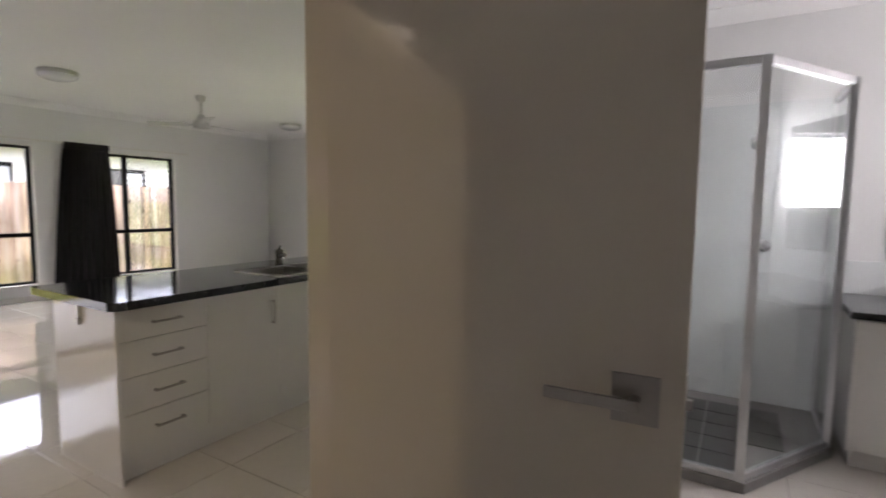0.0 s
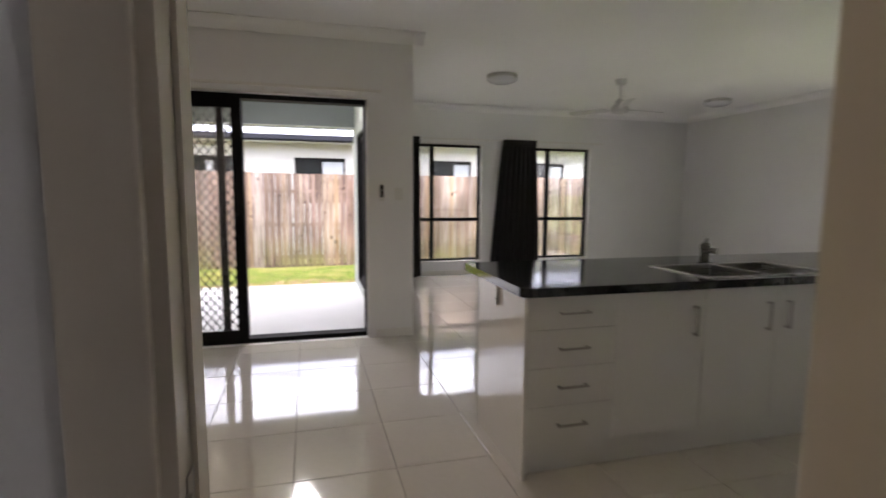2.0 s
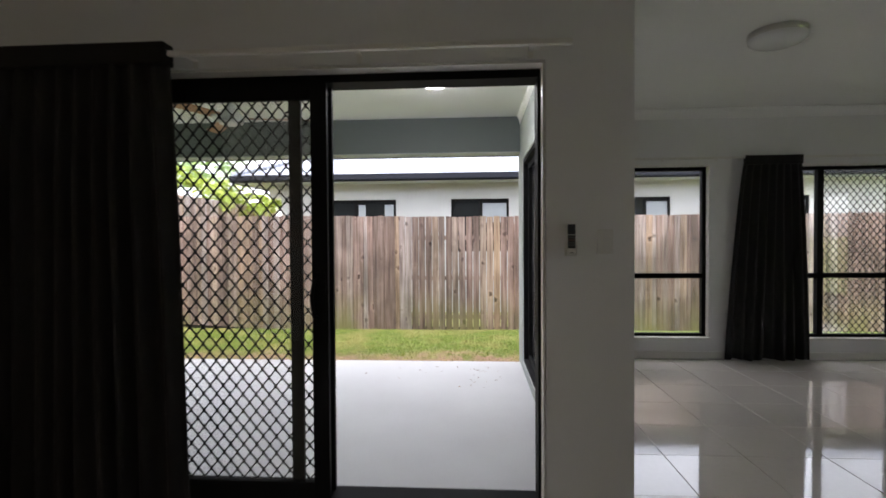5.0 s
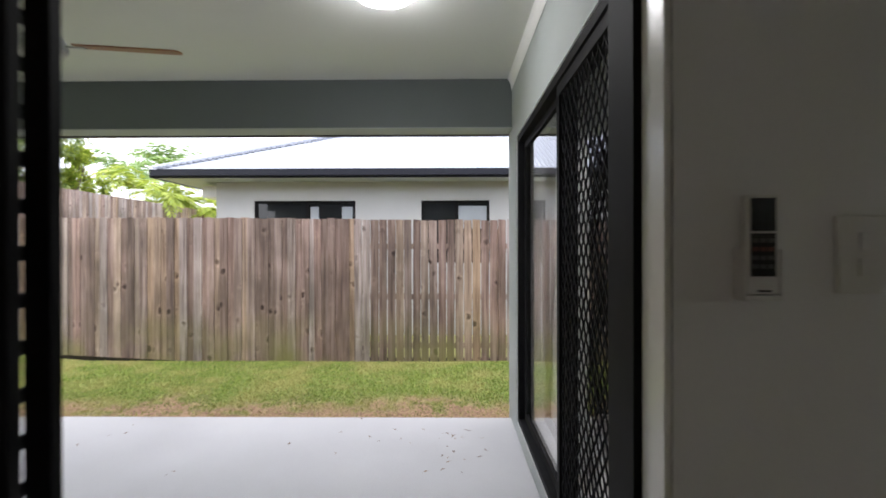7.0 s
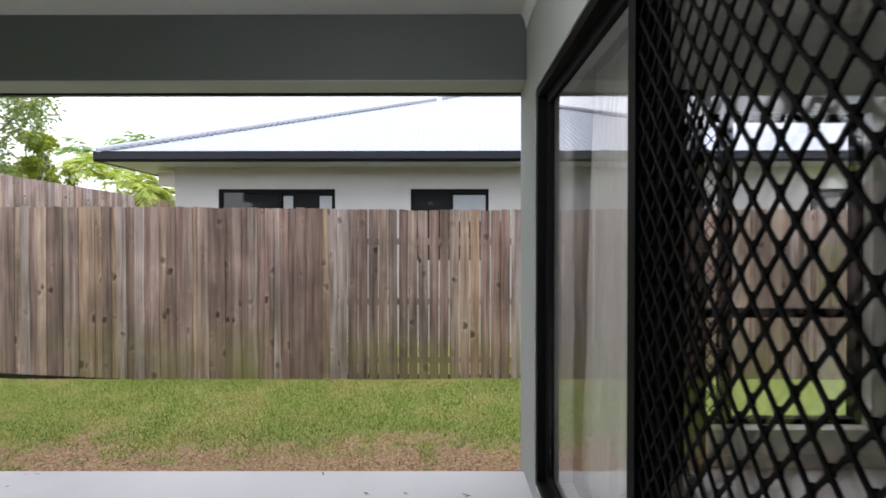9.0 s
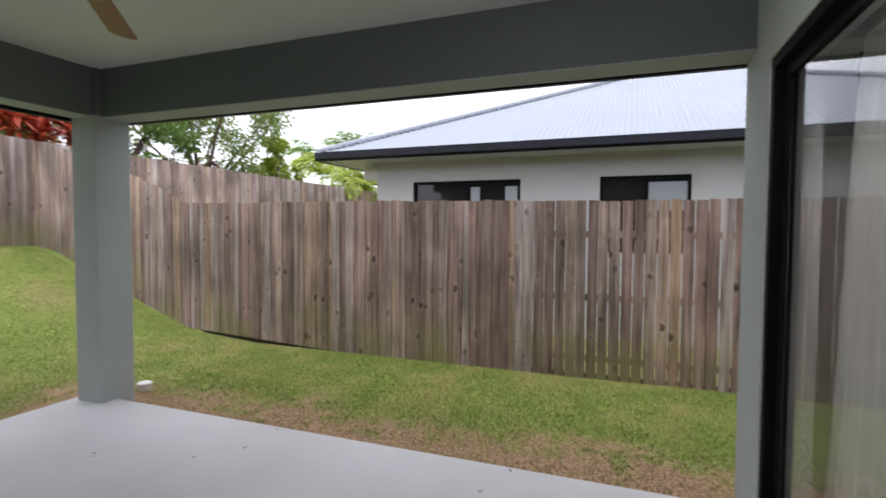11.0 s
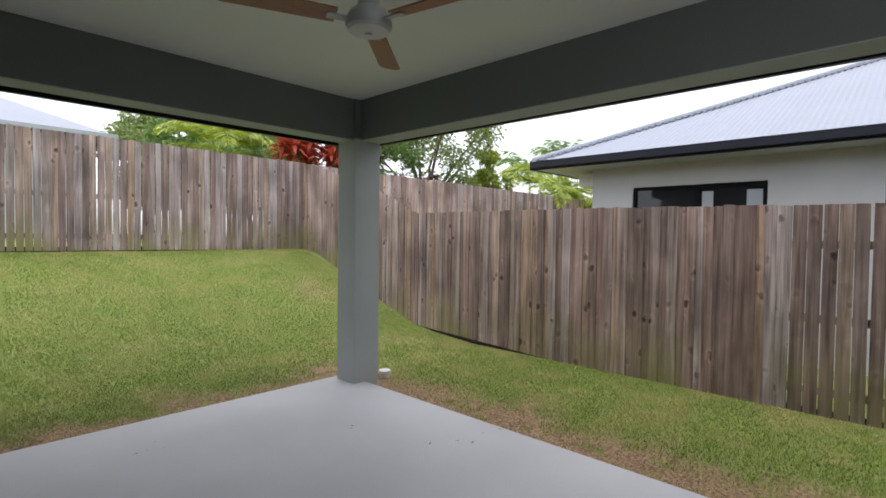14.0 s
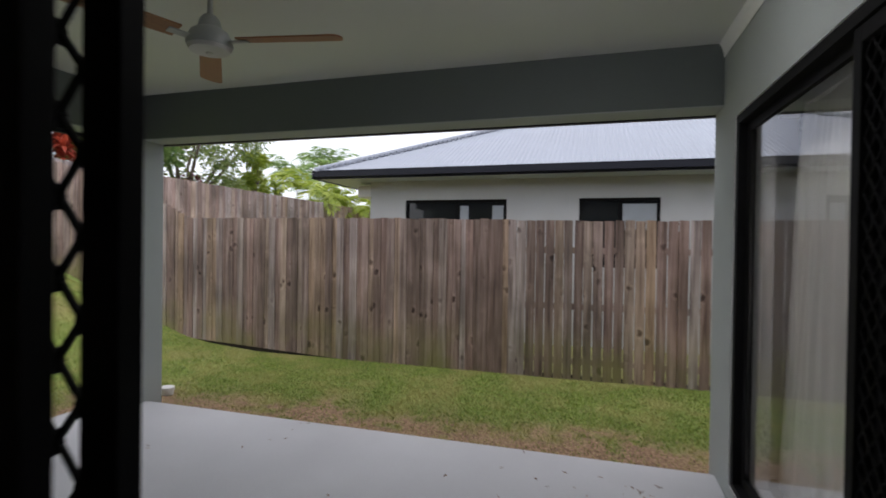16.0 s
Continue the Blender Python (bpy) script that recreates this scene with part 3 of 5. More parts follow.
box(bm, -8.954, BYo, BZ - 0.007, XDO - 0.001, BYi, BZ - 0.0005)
tagged(part("trim_beam_soffit", bm, M_RENDER), "strip added under the patio beams, its pale colour standing for light", "soffit", kind="structure")
bm = bmesh.new()
box(bm, -9.34, -3.45, BZ - 0.006, -9.30, YSO + 6, 2.80)
box(bm, -9.30, -3.45, BZ - 0.006, -5.4, -3.41, 2.80)
tagged(part("trim_fascia", bm, M_GUTTER), "black metal fascia at the roof edge", "fascia", kind="structure")


# ---- windows and sliding doors ----
def grille(name, parent, axis, at, a0, a1, z0, z1, pw=0.070, ph=0.087, w=0.0065, d=0.006):
    """A diamond security grille in the plane axis = at: crossed flat bars."""
    verts, faces = [], []
    k = ph / pw
    L, Hh = a1 - a0, z1 - z0
    for s in (1, -1):
        n0 = int(-(Hh / k) / pw) - 2
        n1 = int((L + Hh / k) / pw) + 2
        for i in range(n0, n1):
            c = i * pw
            pts = []
            for z in (0, Hh):
                pts.append((c + s * z / k + (0 if s > 0 else 0), z))
            (u0, v0), (u1, v1) = pts
            # clip to the width
            if abs(u1 - u0) > 1e-9:
                ts = [0.0, 1.0]
                ta, tb = (0 - u0) / (u1 - u0), (L - u0) / (u1 - u0)
                lo, hi = max(0.0, min(ta, tb)), min(1.0, max(ta, tb))
                if hi - lo < 0.01:
                    continue
                u0, v0, u1, v1 = u0 + (u1 - u0) * lo, v0 + (v1 - v0) * lo, u0 + (u1 - u0) * hi, v0 + (v1 - v0) * hi
            ln = math.hypot(u1 - u0, v1 - v0)
            nu, nv = -(v1 - v0) / ln * w / 2, (u1 - u0) / ln * w / 2
            b = len(verts)
            off = d * (0.2 if s > 0 else -0.2)
            for dd in (-d / 2 + off, d / 2 + off):
                for uu, vv in ((u0 - nu, v0 - nv), (u0 + nu, v0 + nv), (u1 + nu, v1 + nv), (u1 - nu, v1 - nv)):
                    p = (at + dd, a0 + uu, z0 + vv) if axis == "x" else (a0 + uu, at + dd, z0 + vv)
                    verts.append(p)
            faces += [(b, b + 1, b + 2, b + 3), (b + 4, b + 7, b + 6, b + 5)] + [(b + i_, b + 4 + i_, b + 4 + (i_ + 1) % 4, b + (i_ + 1) % 4) for i_ in range(4)]
    # swollen nodes where the bars cross
    nu, nv = int(L / pw) + 2, int(Hh / ph * 2) + 2
    for j in range(nv):
        for i in range(-1, nu):
            u, v = (i + 0.5 * (j % 2)) * pw, j * ph / 2
            if 0.004 < u < L - 0.004 and 0.014 < v < Hh - 0.014:
                b = len(verts)
                for dd in (-d * 0.8, d * 0.8):
                    for uu, vv in ((u, v - 0.014), (u + 0.0062, v), (u, v + 0.014), (u - 0.0062, v)):
                        verts.append((at + dd, a0 + uu, z0 + vv) if axis == "x" else (a0 + uu, at + dd, z0 + vv))
                faces += [(b, b + 1, b + 2, b + 3), (b + 4, b + 7, b + 6, b + 5)] + [(b + i_, b + 4 + i_, b + 4 + (i_ + 1) % 4, b + (i_ + 1) % 4) for i_ in range(4)]
    return raw(name, verts, faces, M_BLACK, parent, "black diamond security mesh")


def rect(parent, name, axis, c0, c1, a0, a1, z0, z1, w, mat_=None, label=""):
    """A rectangular frame of four mitred-looking members in one mesh."""
    bm = bmesh.new()
    segs = [(a0, a0 + w, z0, z1), (a1 - w, a1, z0, z1), (a0 + w, a1 - w, z0, z0 + w), (a0 + w, a1 - w, z1 - w, z1)]
    for s0, s1, t0, t1 in segs:
        if axis == "x":
            box(bm, c0, s0, t0, c1, s1, t1, 0.002)
        else:
            box(bm, s0, c0, t0, s1, c1, t1, 0.002)
    return part(name, bm, mat_ or M_BLACK, parent, label)


def pane(parent, axis, at, a0, a1, z0, z1, name="pane", m=None):
    bm = bmesh.new()
    if axis == "x":
        box(bm, at - 0.002, a0, z0, at + 0.002, a1, z1)
    else:
        box(bm, a0, at - 0.002, z0, a1, at + 0.002, z1)
    ob = part(name, bm, m or M_GLASS, parent)
    ob.visible_shadow = False
    return ob


def tall_window(name, label, inner, outer, y0, y1, z0, z1, mull, mesh_side, trans=0.92):
    """A black aluminium window in a west wall: mullion, transom, panes and one meshed half, with a white sill and reveal."""
    w = thing(name, label, "window", kind="structure", at=(outer, (y0 + y1) / 2, z0))
    w.location = (0, 0, 0)
    c0, c1 = outer + 0.055, outer + 0.125
    rect(w, "window_frame", "x", c0, c1, y0 + 0.002, y1 - 0.002, z0 + 0.002, z1 - 0.002, 0.045)
    boxes("mullion", M_BLACK, w, (c0 + 0.005, mull - 0.03, z0 + 0.045, c1 + 0.004, mull + 0.03, z1 - 0.045))
    boxes("transom", M_BLACK, w, (c0 + 0.005, y0 + 0.045, trans - 0.028, c1 - 0.004, mull - 0.03, trans + 0.028))
    boxes("transom", M_BLACK, w, (c0 + 0.005, mull + 0.03, trans - 0.028, c1 - 0.004, y1 - 0.045, trans + 0.028))
    for a, b in ((y0 + 0.045, mull - 0.03), (mull + 0.03, y1 - 0.045)):
        for s, t in ((z0 + 0.045, trans - 0.028), (trans + 0.028, z1 - 0.045)):
            pane(w, "x", c0 + 0.035, a, b, s, t)
    if mesh_side:
        a, b = (y0 + 0.045, mull - 0.03) if mesh_side < 0 else (mull + 0.03, y1 - 0.045)
        grille("screen_mesh", w, "x", c0 + 0.012, a, b, z0 + 0.045, z1 - 0.045)
    boxes("window_sill", M_TRIM, w, (c1 + 0.006, y0 + 0.001, z0 + 0.001, inner + 0.018, y1 - 0.001, z0 + 0.018), bevel=0.004, label="white painted window sill")
    boxes("reveal", M_TRIM, w, (c1 + 0.006, y0 + 0.0015, z0 + 0.019, inner - 0.001, y0 + 0.012, z1 - 0.0125), (c1 + 0.006, y1 - 0.012, z0 + 0.019, inner - 0.001, y1 - 0.0015, z1 - 0.0125),
          (c1 + 0.006, y0 + 0.0015, z1 - 0.012, inner - 0.001, y1 - 0.0015, z1 - 0.0015), label="white painted reveal lining")
    return w


tall_window("window_1", "black aluminium window above a white sill, one half meshed", XF, XFO, *WIN1[:2], *WIN1[2:], 2.90, -1, 0.895)
tall_window("window_2", "black aluminium window beside a drawn dark curtain", XF, XFO, *WIN2[:2], *WIN2[2:], 4.915, 1, 0.895)
# Unseen window, added to bring more daylight into the living room.
w5 = thing("window_5", "black aluminium window added out of view to light the living room", "window", kind="structure")
rect(w5, "window_frame", "y", YN + 0.05, YN + 0.12, -5.698, -3.302, 0.232, 2.113, 0.045)
boxes("mullion", M_BLACK, w5, (-4.53, YN + 0.055, 0.277, -4.47, YN + 0.115, 2.068))
for a, b in ((-5.653, -4.53), (-4.47, -3.347)):
    pane(w5, "y", YN + 0.085, a, b, 0.277, 2.068)
tall_window("window_3", "black aluminium window with diamond mesh facing the lawn", XD, XDO, *WINL[:2], *WINL[2:], -2.70, 1, 0.93)


def sliding_door(name, label, axis, c0, c1, a0, a1, z1, panels):
    """A black aluminium sliding door. panels: (c, from, to, glass, mesh, stile)."""
    d = thing(name, label, "door", kind="structure")
    w = 0.05
    bm = bmesh.new()
    for s0, s1, t0, t1 in [(a0 + 0.002, a0 + w, 0.0, z1 - 0.002), (a1 - 0.024, a1 - 0.002, 0.0, z1 - 0.002), (a0 + w, a1 - 0.024, z1 - w, z1 - 0.002), (a0 + w, a1 - 0.024, -0.03, 0.034)]:
        if axis == "x":
            box(bm, c0, s0, t0, c1, s1, t1, 0.002)
        else:
            box(bm, s0, c0, t0, s1, c1, t1, 0.002)
    part("frame", bm, M_BLACK, d, "black aluminium frame and track")
    for c, f, t, has_glass, has_mesh, st in panels:
        p = rect(d, "panel_frame", axis, c - 0.014, c + 0.014, f, t, 0.036, z1 - w - 0.002, st)
        if has_glass:
            g = pane(p, axis, c, f + st, t - st, 0.036 + st, z1 - w - st)
        if has_mesh:
            grille("screen_mesh", p, axis, c - 0.002 if axis == "x" else c, f + st, t - st, 0.036 + st, z1 - w - st)
    return d


door_a = sliding_door("door_1", "black sliding door with meshed screen standing half open", "x", -5.905, -5.775, DOOR[0], DOOR[1], DOOR[3],
                      [(-5.777, -0.56, 0.46, True, False, 0.08), (-5.813, -0.565, 0.318, True, False, 0.06), (-5.864, -0.565, 0.462, False, True, 0.05)])
bm = bmesh.new()
pts = [(-5.765, 0.415, 0.93), (-5.735, 0.398, 0.945), (-5.722, 0.39, 1.03), (-5.735, 0.398, 1.115), (-5.765, 0.415, 1.13)]
for a, b in zip(pts, pts[1:]):
    tube(bm, a, b, 0.009, seg=8)
part("pull_handle", bm, M_BLACK, door_a, "black D-shaped pull handle", True)
boxes("screen_lock", M_BLACK, door_a, (-5.7645, 0.385, 0.90, -5.758, 0.45, 1.16), bevel=0.004)
# white jamb lining and architrave of the sliding door
boxes("trim_door_lining", M_TRIM, None, (-5.772, DOOR[1] - 0.012, 0.0, XD - 0.001, DOOR[1] - 0.0015, 2.121), (-5.772, DOOR[0] + 0.0015, 0.0, XD - 0.001, DOOR[0] + 0.012, 2.121),
      (-5.772, DOOR[0] + 0.0015, 2.122, XD - 0.001, DOOR[1] - 0.0015, 2.1335))
tagged(bpy.data.objects["trim_door_lining"], "white painted lining of the sliding door opening", "trim", kind="structure")
boxes("trim_threshold", M_BLACK, None, (-5.772, DOOR[0] + 0.013, -0.004, -5.755, DOOR[1] - 0.013, 0.006))
tagged(bpy.data.objects["trim_threshold"], "black aluminium threshold strip under the sliding door", "threshold", kind="structure")
boxes("trim_threshold_tile", M_GROUT, None, (-5.754, DOOR[0] + 0.002, -0.15, -5.686, DOOR[1] - 0.002, -0.003), bevel=0)
tagged(bpy.data.objects["trim_threshold_tile"], "grouted floor edge inside the sliding door", "threshold", kind="structure")

door_b = sliding_door("door_4", "black sliding patio door with fixed glass and meshed leaf", "y", YSO + 0.005, YSO + 0.10, SIDE[0], SIDE[1], SIDE[3],
                      [(YSO + 0.065, SIDE[0] + 0.05, -7.36, True, False, 0.05), (YSO + 0.085 - 0.055, -7.42, SIDE[1] - 0.04, False, True, 0.055), (YSO + 0.085, -7.38, SIDE[1] - 0.04, True, False, 0.05)])
boxes("screen_lock", M_BLACK, door_b, (-6.232, YSO - 0.006, 1.12, -6.192, YSO + 0.015, 1.27), (-6.22, YSO - 0.03, 1.15, -6.205, YSO - 0.005, 1.24), bevel=0.005)

# ---- curtains ----
def curtain(name, label, axis, at, a0, a1, b0, b1, top, bottom, folds, depth, material, seed, group=""):
    """A pleated hanging cloth from a0..a1 at the top to b0..b1 at the bottom, with a gathered heading."""
    rnd = random.Random(seed)
    nu, nv = folds * 10, 26
    ph = [rnd.uniform(-0.5, 0.5) for _ in range(folds + 2)]
    am = [rnd.uniform(0.55, 1.2) for _ in range(folds + 2)]
    verts, faces = [], []
    for side in (0, 1):
        for j in range(nv + 1):
            v = j / nv
            z = top + (bottom - top) * v
            lo, hi = a0 + (b0 - a0) * v ** 0.7, a1 + (b1 - a1) * v ** 0.7
            for i in range(nu + 1):
                u = i / nu
                f = u * folds
                k = int(f)
                fr = f - k
                amp = am[k] * (1 - fr) + am[k + 1] * fr
                sway = ph[k] * (1 - fr) + ph[k + 1] * fr
                grow = 0.35 + 0.65 * min(1.0, v * 4)
                w = math.sin(2 * math.pi * f + sway * v * 2.2) * depth * amp * grow
                w += 0.012 * math.sin(9 * u + 3 * v + seed)
                p = lo + (hi - lo) * u + 0.012 * math.sin(5 * v + i) * v * 0.4
                q = at + w + (0.003 if side else -0.003)
                zz = z - (0.012 * math.sin(f * 2 + seed) if j == nv else 0)
                verts.append((q, p, zz) if axis == "x" else (p, q, zz))
    n1 = (nu + 1) * (nv + 1)
    for j in range(nv):
        for i in range(nu):
            a = j * (nu + 1) + i
            q = (a, a + 1, a + nu + 2, a + nu + 1)
            faces.append(q)
            faces.append(tuple(n1 + t for t in reversed(q)))
    rim = [i for i in range(nu + 1)]
    for i in range(nu):
        faces.append((i + 1, i, n1 + i, n1 + i + 1))
        b = nv * (nu + 1) + i
        faces.append((b, b + 1, n1 + b + 1, n1 + b))
    for j in range(nv):
        a = j * (nu + 1)
        faces.append((a, a + nu + 1, n1 + a + nu + 1, n1 + a))
        a += nu
        faces.append((a + nu + 1, a, n1 + a, n1 + a + nu + 1))
    c = thing(name, label, "curtain", group)
    raw("drape", verts, faces, material, c, smooth=True)
    lo, hi = min(a0, a1) - 0.005, max(a0, a1) + 0.005
    hd = depth * 0.6 + 0.012
    if axis == "x":
        boxes("heading", material, c, (at - hd, lo, top - 0.075, at + hd, hi, top + 0.02), bevel=0.006, label="stiff gathered heading tape")
    else:
        boxes("heading", material, c, (lo, at - hd, top - 0.075, hi, at + hd, top + 0.02), bevel=0.006, label="stiff gathered heading tape")
    return c


G = "charcoal curtains"
curtain("curtain", "charcoal floor-length curtain covering the sliding door's edge", "x", -5.545, -1.00, -0.20, -1.08, -0.14, 2.185, 0.012, 9, 0.045, M_CURTAIN, 1, G)
curtain("curtain", "charcoal curtain drawn aside from the mesh window", "x", -5.545, -1.755, -1.20, -1.94, -1.02, 2.185, 0.012, 7, 0.045, M_CURTAIN, 2, G)
curtain("curtain", "charcoal curtain hanging between the two tall windows", "x", -8.86, 4.04, 4.61, 3.85, 4.71, 2.16, 0.01, 8, 0.026, M_CURTAIN, 3, G)
curtain("curtain", "narrow charcoal curtain bunched beside the first window", "x", -8.86, 2.06, 2.66, 2.06, 2.68, 2.16, 0.01, 6, 0.026, M_CURTAIN, 4, G)
curtain("sheer_curtain", "white sheer curtain behind the patio door glass", "y", 1.96, -8.45, -7.80, -8.82, -7.78, 2.2, 0.02, 9, 0.022, M_SHEER, 5)


def curtain_track(axis, at, a0, a1, z):
    t = thing("curtain_track", "slim white curtain track fixed above the opening", "curtain track", "curtain tracks")
    wall_c = {-5.545: XD, -8.86: XF, 1.96: YS}[at]
    bm = bmesh.new()
    if axis == "x":
        box(bm, at - 0.012, a0, z, at + 0.012, a1, z + 0.022, 0.003)
    else:
        box(bm, a0, at - 0.012, z, a1, at + 0.012, z + 0.022, 0.003)
    part("rail", bm, M_TRIM, t)
    for k in range(4):
        a = a0 + (a1 - a0) * (0.06 + 0.88 * k / 3)
        if axis == "x":
            boxes("bracket", M_TRIM, t, (wall_c, a - 0.012, z + 0.023, at + 0.012, a + 0.012, z + 0.028), (wall_c, a - 0.012, z - 0.01, wall_c + 0.004, a + 0.012, z + 0.023), bevel=0.001)
        else:
            boxes("bracket", M_TRIM, t, (a - 0.012, wall_c, z + 0.023, a + 0.012, at + 0.012, z + 0.028), (a - 0.012, wall_c, z - 0.01, a + 0.012, wall_c + 0.004, z + 0.023), bevel=0.001)
    return t


curtain_track("x", -5.545, -1.10, 1.60, 2.15)
curtain_track("x", -5.545, -3.6, -1.17, 2.145)
curtain_track("x", -8.86, 1.95, 3.90, 2.15)
curtain_track("x", -8.86, 3.91, 5.85, 2.15)
curtain_track("y", 1.96, -8.66, -6.0, 2.225)


# ---- things on the wall by the sliding door ----
def remote_control():
    r = thing("remote_control", "white air conditioner remote in a wall holder", "remote control")
    x = XD
    boxes("holder", M_PLASTIC, r, (x, 1.580, 1.228, x + 0.012, 1.632, 1.30), (x + 0.012, 1.580, 1.228, x + 0.03, 1.5825, 1.30), (x + 0.012, 1.6295, 1.228, x + 0.03, 1.632, 1.30), (x + 0.012, 1.582, 1.228, x + 0.03, 1.630, 1.236), bevel=0.002)
    boxes("remote_body", M_PLASTIC, r, (x + 0.0125, 1.583, 1.237, x + 0.028, 1.629, 1.376), bevel=0.005)
    boxes("remote_screen", M_GREYPL, r, (x + 0.0283, 1.589, 1.325, x + 0.0293, 1.623, 1.371), bevel=0.0)
    boxes("key_panel", M_GREYPL, r, (x + 0.0283, 1.589, 1.262, x + 0.0292, 1.623, 1.322), bevel=0.0, label="dark key panel")
    for i, z in enumerate((1.312, 1.300, 1.288, 1.276)):
        for y in (1.593, 1.604, 1.615):
            boxes("key", M_RED if i == 1 else M_DKKEY, r, (x + 0.0293, y - 0.003, z - 0.003, x + 0.0305, y + 0.005, z + 0.003), bevel=0.0006)
    boxes("caption_bar", M_GREYPL, r, (x + 0.0303, 1.597, 1.2405, x + 0.0306, 1.616, 1.2435), bevel=0.0)
    r.location = (0, 0.011, 0.01)
    return r


remote_control()


def light_switch(label, x, y0, y1, z0, z1, face=1, rockers=2):
    s = thing("light_switch", label, "light switch", "switch plates")
    f = face
    boxes("plate", M_PLASTIC, s, (x, y0, z0, x + f * 0.009, y1, z1), bevel=0.003)
    zc = (z0 + z1) / 2
    for k in range(rockers):
        z = zc + (k - (rockers - 1) / 2) * 0.036
        yc = (y0 + y1) / 2
        boxes("rocker", M_PLASTIC, s, (x + f * 0.0092, yc - 0.008, z - 0.013, x + f * 0.0125, yc + 0.008, z + 0.013), bevel=0.0015)
    return s


light_switch("white two-rocker switch plate beside the sliding door", XD, 1.735, 1.808, 1.246, 1.358)


# ---- ceiling lights and fans ----
def oyster_light(label, x, y, z, r, lit, group):
    o = thing("ceiling_light", label, "ceiling light", group)
    bm = bmesh.new()
    lathe(bm, [(r * 0.98, 0.0), (r, -0.012), (r, -0.032), (r * 0.97, -0.04), (r * 0.80, -0.042)], 40, (x, y, z))
    part("base_ring", bm, M_LIT if lit else M_STEEL, o, "round rim", True)
    bm = bmesh.new()
    lathe(bm, [(r * 0.985, -0.041), (r * 0.97, -0.055), (r * 0.84, -0.075), (r * 0.6, -0.09), (r * 0.3, -0.097), (0.0001, -0.099)], 40, (x, y, z))
    d = part("diffuser", bm, M_LIT if lit else M_OPAL, o, "lit opal diffuser" if lit else "unlit opal diffuser", True)
    if lit:
        d.visible_shadow = False
    return o


oyster_light("round opal ceiling light, switched off", -6.87, 3.21, CEIL, 0.18, False, "living ceiling lights")
oyster_light("round opal ceiling light, switched off", -7.38, 6.76, CEIL, 0.18, False, "living ceiling lights")
oyster_light("round opal ceiling light, switched on under the patio ceiling", -7.52, 0.847, PC, 0.178, True, "")


def ceiling_fan(name, label, x, y, ceil, hub_z, angles, length, width, blade_mat, body_mat, cap_mat):
    f = thing(name, label, "ceiling fan")
    bm = bmesh.new()
    lathe(bm, [(0.02, -0.075), (0.05, -0.06), (0.062, -0.02), (0.065, 0.0)], 24, (x, y, ceil))
    part("canopy", bm, body_mat, f, smooth=True)
    bm = bmesh.new()
    tube(bm, (x, y, ceil - 0.07), (x, y, hub_z + 0.10), 0.0125, seg=14)
    part("downrod", bm, body_mat, f, smooth=True)
    bm = bmesh.new()
    lathe(bm, [(0.03, 0.13), (0.045, 0.11), (0.055, 0.07), (0.085, 0.05), (0.10, 0.02), (0.105, -0.005), (0.10, -0.02)], 32, (x, y, hub_z))
    part("motor", bm, body_mat, f, "motor housing", True)
    bm = bmesh.new()
    lathe(bm, [(0.098, -0.0205), (0.09, -0.036), (0.05, -0.043), (0.018, -0.045), (0.016, -0.052), (0.0001, -0.053)], 32, (x, y, hub_z))
    part("bottom_cap", bm, cap_mat, f, "pale bottom cap", True)
    for a in angles:
        m = Matrix.Translation((x, y, hub_z + 0.006)) @ Matrix.Rotation(radians(a), 4, "Z") @ Matrix.Rotation(radians(11), 4, "X")
        bm = bmesh.new()
        vs = box(bm, 0.085, -0.02, -0.004, 0.19, 0.02, 0.002, 0.001)
        bmesh.ops.transform(bm, matrix=m, verts=bm.verts)
        part("blade_arm", bm, body_mat, f)
        bm = bmesh.new()
        out = []
        r0, w0, w1 = 0.15, width * 0.42, width * 0.5
        for k in range(7):
            t = k / 6
            out.append((r0 + (length - r0 - 0.03) * t, -(w0 + (w1 - w0) * t)))
        out += [(length - 0.008, -w1 * 0.75), (length, -w1 * 0.3), (length, w1 * 0.3), (length - 0.008, w1 * 0.75)]
        for k in range(6, -1, -1):
            t = k / 6
            out.append((r0 + (length - r0 - 0.03) * t, w0 + (w1 - w0) * t))
        lo = [bm.verts.new((u, v, 0.0028)) for u, v in out]
        hi = [bm.verts.new((u, v, 0.0098)) for u, v in out]
        bm.faces.new(lo)
        bm.faces.new(hi)
        for k in range(len(out)):
            j = (k + 1) % len(out)
            bm.faces.new((lo[k], lo[j], hi[j], hi[k]))
        bmesh.ops.transform(bm, matrix=m, verts=bm.verts)
        part("blade", bm, blade_mat, f)
    return f


ceiling_fan("ceiling_fan", "grey ceiling fan with three varnished timber blades", -7.43, -0.845, PC, 2.322, (-139, 101, -21), 0.64, 0.12, M_FANW, M_FANGREY, M_FANWHITE)
ceiling_fan("ceiling_fan", "white three-blade ceiling fan over the living room", -6.66, 4.655, CEIL, 2.33, (95, 215, 335), 0.65, 0.13, M_FANWHITE, M_FANWHITE, M_FANWHITE)

# ---- kitchen island ----
BX, BE, BY, BYE = -3.215, -3.83, 1.90, 5.05      # cabinet front, back, end panel, far end
TOPZ = 0.90


